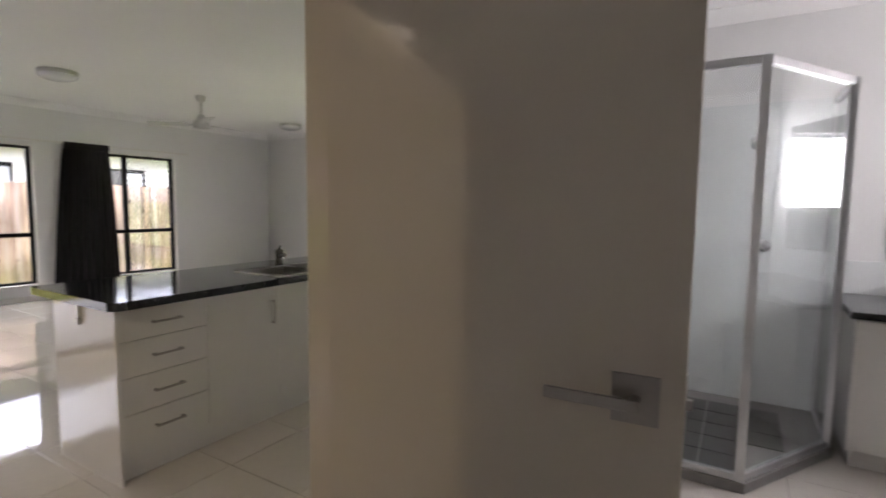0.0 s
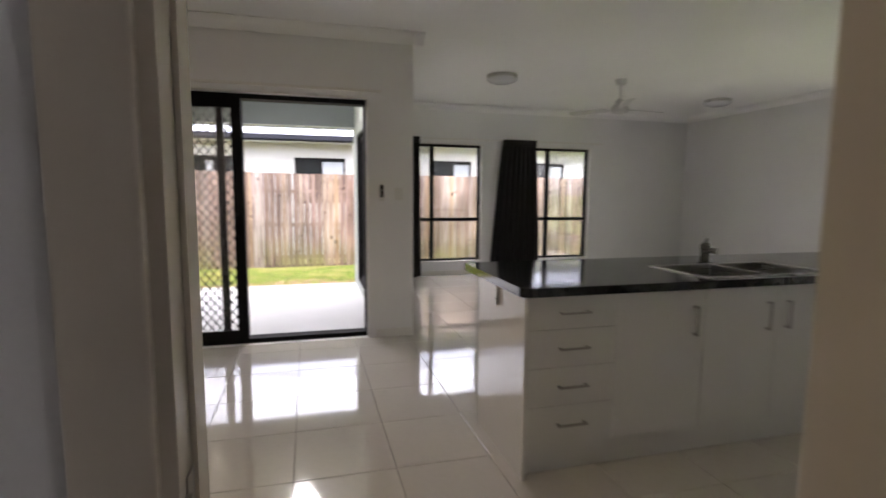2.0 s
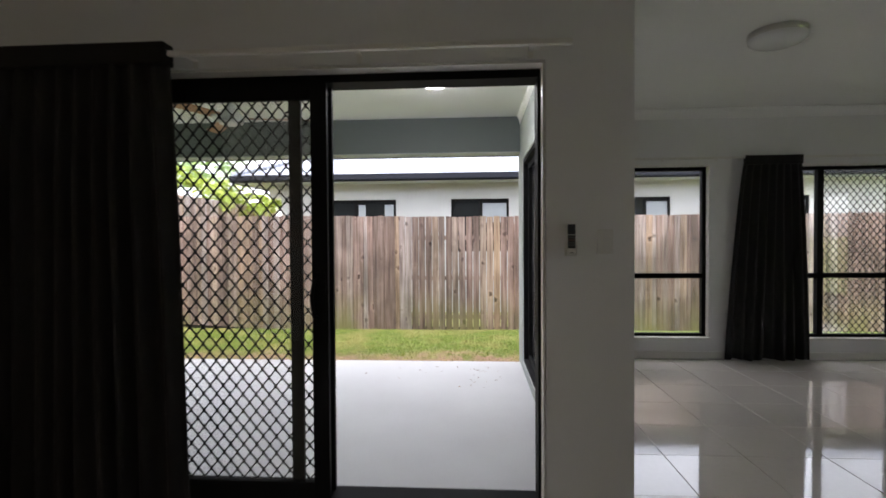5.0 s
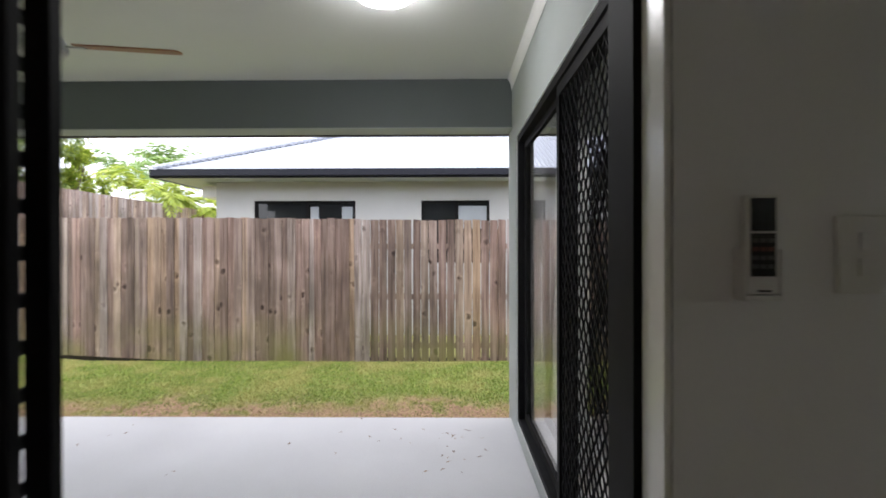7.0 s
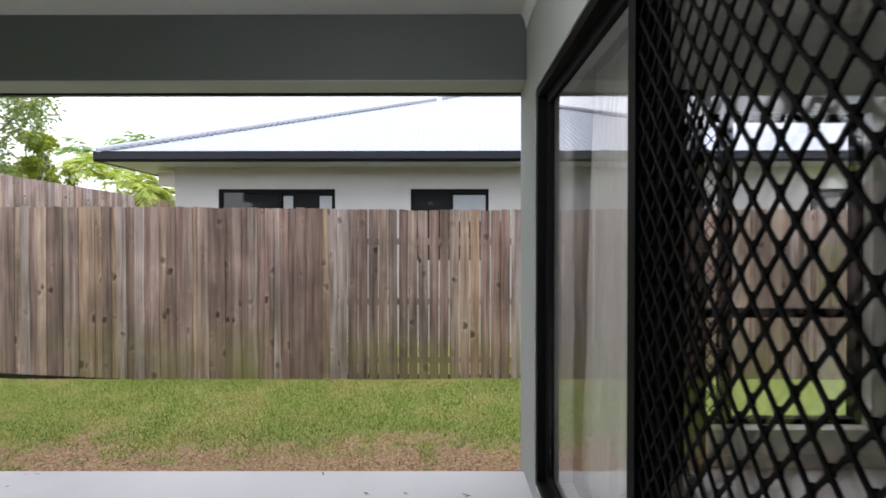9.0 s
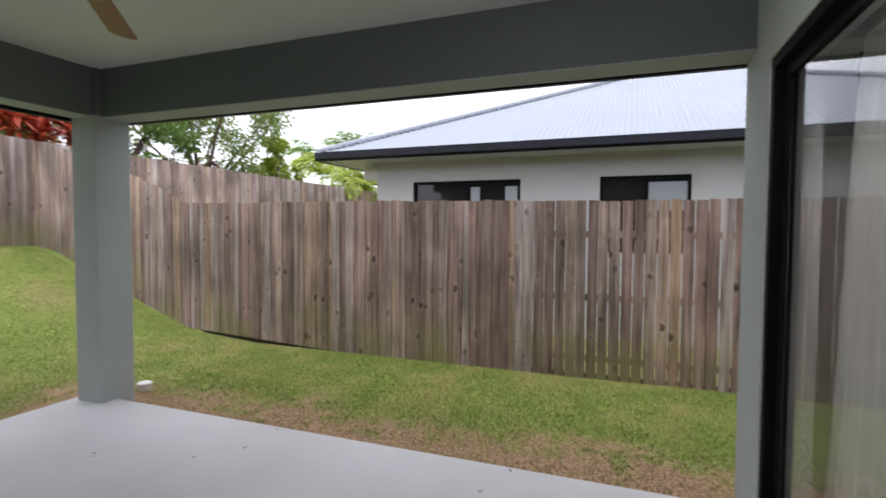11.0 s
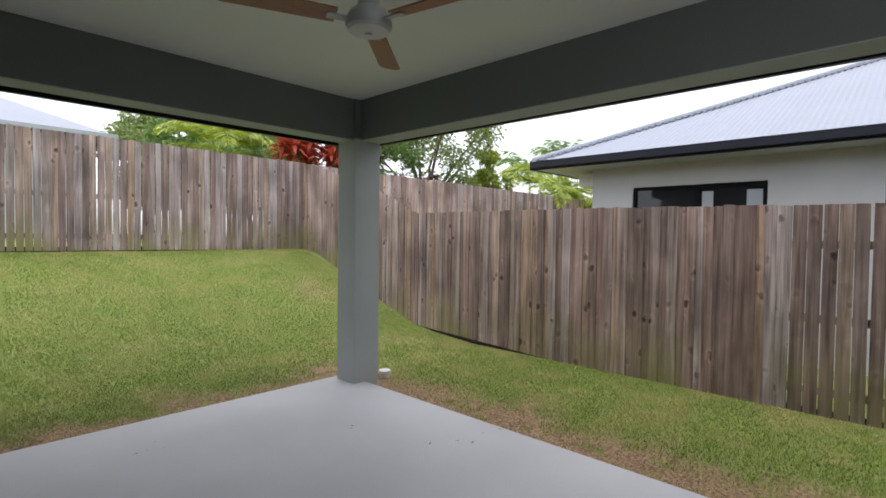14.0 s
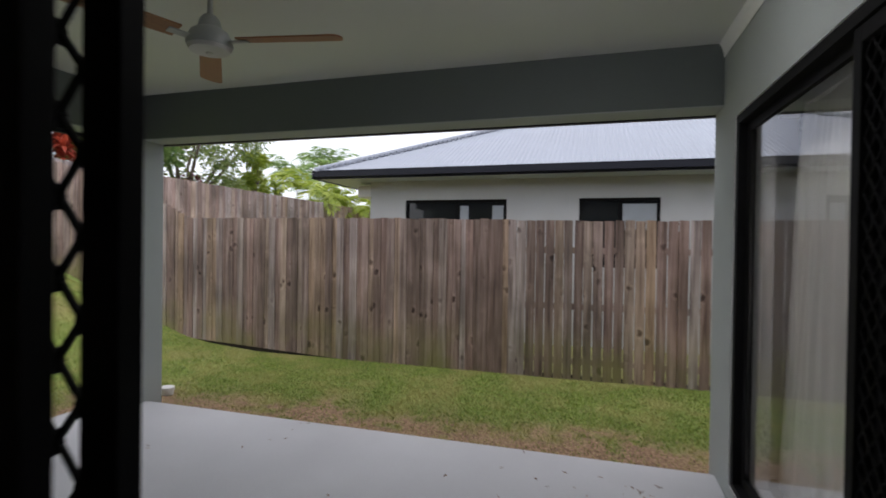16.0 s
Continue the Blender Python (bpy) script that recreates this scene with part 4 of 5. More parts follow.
def bar_handle(parent, x, y, z, horiz, ln=0.125):
    bm = bmesh.new()
    if horiz:
        box(bm, x + 0.022, y - ln / 2, z - 0.005, x + 0.031, y + ln / 2, z + 0.005, 0.002)
        for s in (-1, 1):
            box(bm, x, y + s * (ln / 2 - 0.008) - 0.005, z - 0.005, x + 0.0225, y + s * (ln / 2 - 0.008) + 0.005, z + 0.005)
    else:
        box(bm, x + 0.022, y - 0.005, z - ln / 2, x + 0.031, y + 0.005, z + ln / 2, 0.002)
        for s in (-1, 1):
            box(bm, x, y - 0.005, z + s * (ln / 2 - 0.008) - 0.005, x + 0.0225, y + 0.005, z + s * (ln / 2 - 0.008) + 0.005)
    return part("handle", bm, M_NICKEL, parent, "satin nickel bar handle")


def drawer_unit(y0, y1):
    u = thing("drawer_unit", "white four-drawer kitchen base unit with bar handles", "kitchen cabinet", "island base units")
    boxes("carcass", M_CAB, u, (BE + 0.02, y0 + 0.001, 0.14, BX - 0.02, y1 - 0.001, 0.858), bevel=0.001)
    zs = [0.158, 0.340, 0.522, 0.700, 0.852]
    for a, b in zip(zs, zs[1:]):
        d = boxes("drawer_front", M_CAB, u, (BX - 0.019, y0 + 0.002, a + 0.0015, BX, y1 - 0.002, b - 0.0015), bevel=0.0015)
        bar_handle(d, BX, (y0 + y1) / 2, (a + b) / 2 + 0.002, True, 0.15)
    return u


def door_unit(label, y0, y1, splits, handles):
    u = thing("base_cabinet", label, "kitchen cabinet", "island base units")
    boxes("carcass", M_CAB, u, (BE + 0.02, y0 + 0.001, 0.14, BX - 0.02, y1 - 0.001, 0.70), bevel=0.001)
    ys = [y0, *splits, y1]
    for (a, b), h in zip(zip(ys, ys[1:]), handles):
        d = boxes("door", M_CAB, u, (BX - 0.019, a + 0.0015, 0.1495, BX, b - 0.0015, 0.8505), bevel=0.0015)
        bar_handle(d, BX, h, 0.70, False, 0.15)
    return u


drawer_unit(BY + 0.018, 2.365)
door_unit("white single-door kitchen base unit beside the drawers", 2.365, 2.86, [], [2.80])
door_unit("white double-door sink base unit", 2.86, 3.76, [3.31], [3.245, 3.375])
door_unit("white double-door kitchen base unit at the far end", 3.76, BYE - 0.02, [4.40], [4.34, 4.46])
boxes("kickboard", M_CAB, None, (BE + 0.06, BY + 0.02, 0.0, BX - 0.05, BYE - 0.02, 0.139), bevel=0.001)
tagged(bpy.data.objects["kickboard"], "recessed white kickboard under the island units", "kickboard")
ep = thing("end_panel", "glossy white end panel of the kitchen island", "panel")
boxes("board", M_PANEL, ep, (BE - 0.0, BY, 0.0, BX + 0.002, BY + 0.0175, 0.8585), bevel=0.0015)
bp_ = thing("back_panel", "glossy white back panel under the bench overhang", "panel")
boxes("board", M_PANEL, bp_, (BE + 0.0, BY + 0.0185, 0.0, BE + 0.0185, BYE, 0.8585), bevel=0.0015)


def benchtop():
    t = thing("benchtop", "polished black laminate benchtop with a breakfast overhang", "benchtop")
    bm = bmesh.new()
    x0, x1, y0, y1 = -4.04, -3.178, 1.872, 5.1
    sx0, sx1, sy0, sy1 = -3.645, -3.255, 2.90, 3.68     # sink cut-out
    z0, z1 = 0.8595, TOPZ
    outer = []
    for cx, cy, a0 in ((x1 - 0.04, y0 + 0.04, -90), (x1 - 0.01, y1 - 0.01, 0), (x0 + 0.01, y1 - 0.01, 90), (x0 + 0.03, y0 + 0.03, 180)):
        r = 0.04 if (cx > -3.4 and cy < 2) else 0.03 if cy < 2 else 0.01
        for k in range(6):
            a = radians(a0 + 18 * k)
            outer.append((cx + r * math.cos(a), cy + r * math.sin(a)))
    inner = [(sx1, sy0), (sx1, sy1), (sx0, sy1), (sx0, sy0)]
    for z in (z0, z1):
        vo = [bm.verts.new((x, y, z)) for x, y in outer]
        vi = [bm.verts.new((x, y, z)) for x, y in inner]
        es = [bm.edges.new((vo[i], vo[(i + 1) % len(vo)])) for i in range(len(vo))] + [bm.edges.new((vi[i], vi[(i + 1) % 4])) for i in range(4)]
        bmesh.ops.triangle_fill(bm, edges=es, use_beauty=True)
        if z == z0:
            lo = (vo, vi)
        else:
            hi = (vo, vi)
    for a, b in zip(lo, hi):
        for i in range(len(a)):
            j = (i + 1) % len(a)
            bm.faces.new((a[i], a[j], b[j], b[i]))
    part("slab", bm, M_TOP, t)
    bm = bmesh.new()
    box(bm, -3.545, 1.882, 0.755, -3.525, 1.899, 0.859, 0.002)
    box(bm, -3.545, 1.876, 0.852, -3.525, 1.882, 0.859, 0.001)
    part("bracket", bm, M_STEEL, t, "small steel support bracket")
    return t


benchtop()


def sink():
    s = thing("sink", "stainless steel double sink set in the bench", "sink")
    z = TOPZ
    sx0, sx1, sy0, sy1 = -3.64, -3.26, 2.905, 3.675
    rim = 0.03
    bm = bmesh.new()
    for a in ((sx0 - rim, sy0 - rim, sx1 + rim, sy0), (sx0 - rim, sy1, sx1 + rim, sy1 + rim), (sx0 - rim, sy0, sx0, sy1), (sx1, sy0, sx1 + rim, sy1)):
        box(bm, a[0], a[1], z + 0.0005, a[2], a[3], z + 0.005, 0.0015)
    part("rim", bm, M_STEEL, s)
    for y0, y1 in ((sy0, sy0 + 0.37), (sy0 + 0.40, sy1)):
        bm = bmesh.new()
        d = 0.15
        box(bm, sx0, y0, z - d, sx1, y1, z - d + 0.003)
        box(bm, sx0, y0, z - d, sx0 + 0.003, y1, z + 0.003)
        box(bm, sx1 - 0.003, y0, z - d, sx1, y1, z + 0.003)
        box(bm, sx0, y0, z - d, sx1, y0 + 0.003, z + 0.003)
        box(bm, sx0, y1 - 0.003, z - d, sx1, y1, z + 0.003)
        b = part("bowl", bm, M_STEEL, s)
        bm = bmesh.new()
        tube(bm, ((sx0 + sx1) / 2, (y0 + y1) / 2, z - d + 0.003), ((sx0 + sx1) / 2, (y0 + y1) / 2, z - d + 0.006), 0.04, seg=20)
        part("waste", bm, M_CHROME, b)
    boxes("divider", M_STEEL, s, (sx0, sy0 + 0.3705, z - 0.01, sx1, sy0 + 0.3995, z + 0.004), bevel=0.001)
    return s


sink()


def mixer_tap():
    t = thing("mixer_tap", "dark metal kitchen mixer tap behind the sink", "tap")
    x, y, z = -3.70, 3.29, TOPZ
    bm = bmesh.new()
    lathe(bm, [(0.034, 0.0), (0.034, 0.012), (0.028, 0.016), (0.027, 0.085), (0.031, 0.089), (0.031, 0.115), (0.022, 0.124), (0.0001, 0.127)], 24, (x, y, z))
    part("body", bm, M_GUNMETAL, t, smooth=True)
    bm = bmesh.new()
    tube(bm, (x + 0.015, y - 0.008, z + 0.07), (x + 0.15, y - 0.075, z + 0.10), 0.015, 0.013, seg=12)
    tube(bm, (x + 0.146, y - 0.073, z + 0.105), (x + 0.155, y - 0.078, z + 0.075), 0.011, 0.011, seg=12)
    part("spout", bm, M_GUNMETAL, t, smooth=True)
    bm = bmesh.new()
    tube(bm, (x, y, z + 0.122), (x + 0.012, y - 0.004, z + 0.152), 0.010, 0.007, seg=10)
    part("lever", bm, M_GUNMETAL, t, smooth=True)


mixer_tap()

# ---- bathroom doorway and door ----
bm = bmesh.new()
for y0, y1 in ((ENTRY[0] + 0.0015, ENTRY[0] + 0.02), (ENTRY[1] - 0.02, ENTRY[1] - 0.0015)):
    box(bm, XK - 0.003, y0, 0.0, XB + 0.003, y1, 2.04, 0.001)
box(bm, XK - 0.003, ENTRY[0] + 0.0015, 2.041, XB + 0.003, ENTRY[1] - 0.0015, 2.058, 0.001)
box(bm, XK + 0.03, ENTRY[0] + 0.0205, 0.0, XK + 0.075, ENTRY[0] + 0.026, 2.04, 0.001)
tagged(part("trim_door_jamb", bm, M_DOORLEAF), "cream enamelled door jamb with a stop bead", "jamb", kind="structure")
bm = bmesh.new()
for xw, s in ((XK, -1), (XB, 1)):
    for y0, y1 in ((ENTRY[0] - 0.062, ENTRY[0] + 0.006), (ENTRY[1] - 0.006, ENTRY[1] + 0.062)):
        box(bm, xw + s * 0.0035, y0, 0.0, xw + s * 0.018, y1, 2.05, 0.003)
    box(bm, xw + s * 0.0035, ENTRY[0] - 0.062, 2.051, xw + s * 0.018, ENTRY[1] + 0.062, 2.118, 0.003)
tagged(part("trim_architrave", bm, M_DOORLEAF), "cream painted architrave round the bathroom doorway", "architrave", kind="structure")
st = thing("strike_plate", "nickel strike plate on the bathroom door jamb", "strike plate")
boxes("plate", M_NICKEL, st, (-1.745, ENTRY[0] + 0.0201, 0.935, -1.718, ENTRY[0] + 0.0222, 1.035), (-1.718, ENTRY[0] + 0.0201, 0.95, -1.700, ENTRY[0] + 0.026, 1.02), bevel=0.0006)


def bath_door():
    d = thing("door_2", "cream enamelled bathroom door standing open", "door", kind="structure")
    L, T = 0.88, 0.036
    m = Matrix.Translation((-1.698, 1.712, 0.0)) @ Matrix.Rotation(radians(3.4), 4, "Z")
    bm = bmesh.new()
    box(bm, 0.004, 0.0, 0.012, L, T, 2.035, 0.002)
    bmesh.ops.transform(bm, matrix=m, verts=bm.verts)
    part("leaf", bm, M_DOORLEAF, d)
    for s in (-1, 1):
        y = 0.0 if s < 0 else T
        bm = bmesh.new()
        box(bm, L - 0.135, y, 0.935, L - 0.045, y + s * 0.007, 1.035, 0.0015)
        bmesh.ops.transform(bm, matrix=m, verts=bm.verts)
        rose = part("rose", bm, M_NICKEL, d, "square nickel rose")
        bm = bmesh.new()
        tube(bm, (L - 0.09, y + s * 0.007, 0.985), (L - 0.09, y + s * 0.055, 0.985), 0.011, seg=14)
        box(bm, L - 0.265, y + s * 0.045 - 0.006, 0.973, L - 0.078, y + s * 0.045 + 0.006, 0.997, 0.004)
        bmesh.ops.transform(bm, matrix=m, verts=bm.verts)
        part("lever", bm, M_NICKEL, rose, smooth=False)
    bm = bmesh.new()
    box(bm, L - 0.001, T / 2 - 0.012, 0.925, L + 0.0015, T / 2 + 0.012, 1.045, 0.0005)
    box(bm, L + 0.001, T / 2 - 0.006, 0.975, L + 0.012, T / 2 + 0.006, 0.995, 0.002)
    bmesh.ops.transform(bm, matrix=m, verts=bm.verts)
    part("latch", bm, M_NICKEL, d, "nickel latch plate in the door edge")
    for z in (0.25, 1.0, 1.78):
        bm = bmesh.new()
        tube(bm, (0.0, T + 0.006, z - 0.05), (0.0, T + 0.006, z + 0.05), 0.006, seg=10)
        bmesh.ops.transform(bm, matrix=m, verts=bm.verts)
        part("hinge", bm, M_NICKEL, d)
    return d


bath_door()
light_switch("white switch plate on the bathroom wall by the doorway", XB, 0.60, 0.69, 1.225, 1.36, 1, 1)


# ---- bathroom ----
def downlight():
    d = thing("downlight", "small warm downlight recessed in the dining ceiling", "downlight")
    bm = bmesh.new()
    lathe(bm, [(0.055, 0.0), (0.055, -0.004), (0.042, -0.006), (0.040, -0.002)], 28, (-2.62, -0.41, CEIL))
    part("ring", bm, M_FANWHITE, d, smooth=True)
    bm = bmesh.new()
    lathe(bm, [(0.0395, -0.001), (0.0395, -0.004), (0.0001, -0.0045)], 28, (-2.62, -0.41, CEIL))
    o = part("lens", bm, M_DOWNLIT, d, "lit lens", True)
    o.visible_shadow = False


downlight()
CX, CY, DX, DY = -0.69, 3.465, -0.28, 4.145


def shower():
    s = thing("shower_enclosure", "aluminium framed glass shower enclosure with an angled front", "shower")
    H = 2.06

    def post(x, y):
        boxes("post", M_ALU, s, (x - 0.02, y - 0.02, 0.05, x + 0.02, y + 0.02, H), bevel=0.003)

    post(CX, CY)
    post(DX, DY)
    post(XB + 0.02, CY)
    post(DX, 4.68)

    def side(x0, y0, x1, y1, door=False):
        ang = math.atan2(y1 - y0, x1 - x0)
        L = math.hypot(x1 - x0, y1 - y0)
        m = Matrix.Translation((x0, y0, 0)) @ Matrix.Rotation(ang, 4, "Z")
        for z0, z1 in ((0.052, 0.085), (H - 0.04, H - 0.001)):
            bm = bmesh.new()
            box(bm, 0.021, -0.016, z0, L - 0.021, 0.016, z1, 0.002)
            bmesh.ops.transform(bm, matrix=m, verts=bm.verts)
            part("rail", bm, M_ALU, s)
        bm = bmesh.new()
        box(bm, 0.021, -0.003, 0.086, L - 0.021, 0.003, H - 0.041)
        bmesh.ops.transform(bm, matrix=m, verts=bm.verts)
        g = part("pane", bm, M_SHGLASS, s, "clear glass pane")
        g.visible_shadow = False
        if door:
            bm = bmesh.new()
            box(bm, 0.05, -0.045, 0.72, 0.066, -0.02, 1.12, 0.003)
            bmesh.ops.transform(bm, matrix=m, verts=bm.verts)
            part("door_pull", bm, M_ALU, s)

    side(XB + 0.02, CY, CX, CY)
    side(CX, CY, DX, DY)
    side(DX, DY, DX, 4.68)


shower()
bm = bmesh.new()
poly = [(XB + 0.004, CY - 0.03), (CX + 0.02, CY - 0.03), (DX + 0.03, DY - 0.02), (DX + 0.03, 4.69), (XB + 0.004, 4.69)]
lo = [bm.verts.new((x, y, 0.001)) for x, y in poly]
hi = [bm.verts.new((x, y, 0.051)) for x, y in poly]
bm.faces.new(lo)
bm.faces.new(hi)
for i in range(5):
    j = (i + 1) % 5
    bm.faces.new((lo[i], lo[j], hi[j], hi[i]))
hob = tagged(part("shower_hob", bm, M_LIGHTGROUT), "low hob with dark charcoal shower floor tiles", "shower base", kind="structure")
bm = bmesh.new()
box(bm, XB + 0.003, CY - 0.03, 0.052, XB + 0.011, 4.688, 2.06, 0.0)
box(bm, XB + 0.012, 4.688, 0.052, DX + 0.03, 4.697, 2.06, 0.0)
tagged(part("shower_wall_panel", bm, M_BATHWALL), "glossy white shower wall lining", "wall panel", kind="structure")


def inside_shower(x, y):
    if x < XB + 0.02 or y > 4.67 or x > DX - 0.03 or y < CY + 0.03:
        return False
    return (DX - CX) * (y - CY) - (DY - CY) * (x - CX) > 0.03


bm = bmesh.new()
box(bm, -0.095, -0.095, 0.0, 0.095, 0.095, 0.006, 0.001)
st_me = bpy.data.meshes.new("shower_tile")
bm.to_mesh(st_me)
bm.free()
st_me.materials.append(M_DARKTILE)
for i in range(9):
    for j in range(7):
        x, y = XB + 0.12 + i * 0.2, 3.62 + j * 0.2
        if all(inside_shower(x + a, y + b) for a in (-0.08, 0.08) for b in (-0.08, 0.08)):
            o = new("shower_tile", st_me)
            o.location = (x, y, 0.0505)
            o.parent = hob


def shower_rail():
    r = thing("shower_rail", "chrome hand shower on a wall rail", "shower")
    x, y = -0.67, 4.688
    bm = bmesh.new()
    tube(bm, (x, y - 0.05, 1.45), (x, y - 0.05, 1.85), 0.009, seg=12)
    for z in (1.47, 1.83):
        tube(bm, (x, y, z), (x, y - 0.05, z), 0.012, seg=12)
    part("rail", bm, M_CHROME, r, smooth=True)
    bm = bmesh.new()
    tube(bm, (x, y - 0.06, 1.72), (x - 0.01, y - 0.16, 1.80), 0.012, 0.016, seg=12)
    tube(bm, (x - 0.01, y - 0.15, 1.80), (x - 0.012, y - 0.175, 1.765), 0.05, 0.045, seg=18)
    part("hand_shower", bm, M_CHROME, r, smooth=True)
    bm = bmesh.new()
    lathe(bm, [(0.045, 0.0), (0.04, 0.02), (0.02, 0.03), (0.02, 0.06)], 20)
    bmesh.ops.transform(bm, matrix=Matrix.Translation((x + 0.05, y, 1.12)) @ Matrix.Rotation(radians(90), 4, "X"), verts=bm.verts)
    part("mixer", bm, M_CHROME, r, smooth=True)


shower_rail()


def vanity():
    v = thing("vanity", "white bathroom vanity with a dark stone top", "vanity")
    boxes("cabinet", M_CAB, v, (-0.215, 4.01, 0.10, 1.10, 4.695, 0.81), bevel=0.002)
    boxes("plinth", M_CAB, v, (-0.19, 4.06, 0.0, 1.08, 4.69, 0.099), bevel=0.001)
    for x0, x1 in ((-0.213, 0.219), (0.221, 0.659), (0.661, 1.098)):
        boxes("door", M_CAB, v, (x0, 3.991, 0.11, x1, 4.009, 0.80), bevel=0.0015)
    boxes("top", M_TOP, v, (-0.24, 3.96, 0.811, 1.14, 4.687, 0.848), bevel=0.004, label="black stone vanity top")
    boxes("splashback", M_BATHWALL, v, (-0.24, 4.688, 0.849, 1.12, 4.698, 1.05), bevel=0.001)
    m = thing("mirror", "frameless wall mirror over the vanity", "mirror")
    boxes("glass", M_MIRROR, m, (0.02, 4.692, 1.06, 1.12, 4.699, 2.02), bevel=0.001)
    boxes("top_channel", M_ALU, m, (0.0, 4.686, 2.021, 1.14, 4.699, 2.036), bevel=0.001)
    h = thing("soap_holder", "small white soap holder above the vanity", "soap holder")
    boxes("tray", M_PLASTIC, h, (0.10, 4.64, 0.93, 0.20, 4.687, 0.95), bevel=0.004)


vanity()
w4 = thing("window_4", "frosted bathroom window with bright daylight behind", "window", kind="structure")
rect(w4, "window_frame", "x", 1.36, 1.42, 3.952, 4.598, 1.352, 1.998, 0.035, M_ALU)
boxes("pane", M_FROST, w4, (1.385, 3.987, 1.387, 1.391, 4.563, 1.963), bevel=0)

# ---- fences ----
PAL = {}


def paling_mesh(w, h, kind, m):
    """One sawn paling, a little worn at the top; alike ones share the mesh."""
    key = (round(w, 3), round(h, 2), kind, m.name)
    if key not in PAL:
        bm = bmesh.new()
        t = 0.016
        r = random.Random(hash(key[0:2]) % 1000 + kind)
        c = [r.uniform(0, 0.008) for _ in range(2)]
        prof = [(-w / 2, 0), (w / 2, 0), (w / 2, h - c[0]), (w / 2 - 0.006, h), (-w / 2 + 0.006, h - c[1]), (-w / 2, h - 0.006 - c[1])]
        lo = [bm.verts.new((0, a, b)) for a, b in prof]
        hi = [bm.verts.new((t, a, b)) for a, b in prof]
        bm.faces.new(lo)
        bm.faces.new(hi)
        for i in range(6):
            j = (i + 1) % 6
            bm.faces.new((lo[i], lo[j], hi[j], hi[i]))
        bmesh.ops.recalc_face_normals(bm, faces=bm.faces)
        me = bpy.data.meshes.new("paling")
        bm.to_mesh(me)
        bm.free()
        me.materials.append(m)
        PAL[key] = me
    return PAL[key]


def fence(label, line, m, seed, gaps, width=0.1, rails=(0.22, 0.85, 1.5), group="boundary fences"):
    """Palings along line: (x, y, base z, top z) knots. gaps(s): the clear gap at s metres along it."""
    f = thing("paling_fence", label, "fence", group, at=(0, 0, -0.024))
    rnd = random.Random(seed)
    acc = [0.0]
    for a, b in zip(line, line[1:]):
        acc.append(acc[-1] + math.hypot(b[0] - a[0], b[1] - a[1]))

    def at(s):
        k = max(i for i in range(len(acc) - 1) if acc[i] <= s + 1e-9)
        t = (s - acc[k]) / (acc[k + 1] - acc[k])
        a, b = line[k], line[k + 1]
        return [a[i] + (b[i] - a[i]) * t for i in range(4)] + [math.atan2(b[1] - a[1], b[0] - a[0])]

    s, i = 0.06, 0
    while s < acc[-1] - 0.05:
        x, y, z0, z1, ang = at(s)
        w = width + rnd.uniform(-0.006, 0.004)
        h = round((z1 - z0 - 0.018 + rnd.uniform(-0.006, 0.006)) / 0.01) * 0.01
        o = new("paling", paling_mesh(round(w / 0.004) * 0.004, h, i % 3, m))
        o.parent = f
        proud = 0.0 if gaps(s) > 0 else (0.010 if i % 2 else 0.0)
        off = Vector((math.sin(ang), -math.cos(ang), 0)) * (-proud)
        o.matrix_basis = Matrix.Translation((x + off.x, y + off.y, z0 - 0.002)) @ Matrix.Rotation(ang - math.pi / 2 + rnd.uniform(-0.02, 0.02), 4, "Z") @ Matrix.Rotation(rnd.uniform(-0.006, 0.006), 4, "X")
        s += w + (gaps(s) if gaps(s) > 0 else -0.012)
        i += 1
    for r in rails:
        for a, b in zip(line, line[1:]):
            bm = bmesh.new()
            L = math.hypot(b[0] - a[0], b[1] - a[1])
            dz = (b[2] + r) - (a[2] + r)
            vs = box(bm, 0, 0.0, -0.035, math.hypot(L, dz), 0.04, 0.035, 0.003)
            ang = math.atan2(b[1] - a[1], b[0] - a[0])
            mm = Matrix.Translation((a[0], a[1], a[2] + r)) @ Matrix.Rotation(ang, 4, "Z") @ Matrix.Rotation(-math.atan2(dz, L), 4, "Y") @ Matrix.Translation((0, -0.058, 0))
            bmesh.ops.transform(bm, matrix=mm, verts=bm.verts)
            part("rail", bm, M_PALING, f, "timber fence rail behind the palings")
    s = 0.6
    while s < acc[-1]:
        x, y, z0, z1, ang = at(s)
        bm = bmesh.new()
        n = Vector((math.sin(ang), -math.cos(ang), 0)) * 0.10
        box(bm, -0.045, -0.035, 0, 0.045, 0.035, z1 - z0 - 0.12, 0.004)
        bmesh.ops.transform(bm, matrix=Matrix.Translation((x + n.x, y + n.y, z0 - 0.02)) @ Matrix.Rotation(ang, 4, "Z"), verts=bm.verts)
        part("fence_post", bm, M_PALING, f)
        s += 2.4
    # plinth, raised and dark to draw the shadow at the fence foot
    bm = bmesh.new()
    for a, b in zip(line, line[1:]):
        L = math.hypot(b[0] - a[0], b[1] - a[1])
        dz = b[2] - a[2]
        ang = math.atan2(b[1] - a[1], b[0] - a[0])
        vs = box(bm, 0, 0.012, -0.16, math.hypot(L, dz), 0.03, 0.06)
        mm = Matrix.Translation((a[0], a[1], a[2])) @ Matrix.Rotation(ang, 4, "Z") @ Matrix.Rotation(-math.atan2(dz, L), 4, "Y") @ Matrix.Translation((0, -0.055, 0))
        bmesh.ops.transform(bm, matrix=mm, verts=vs)
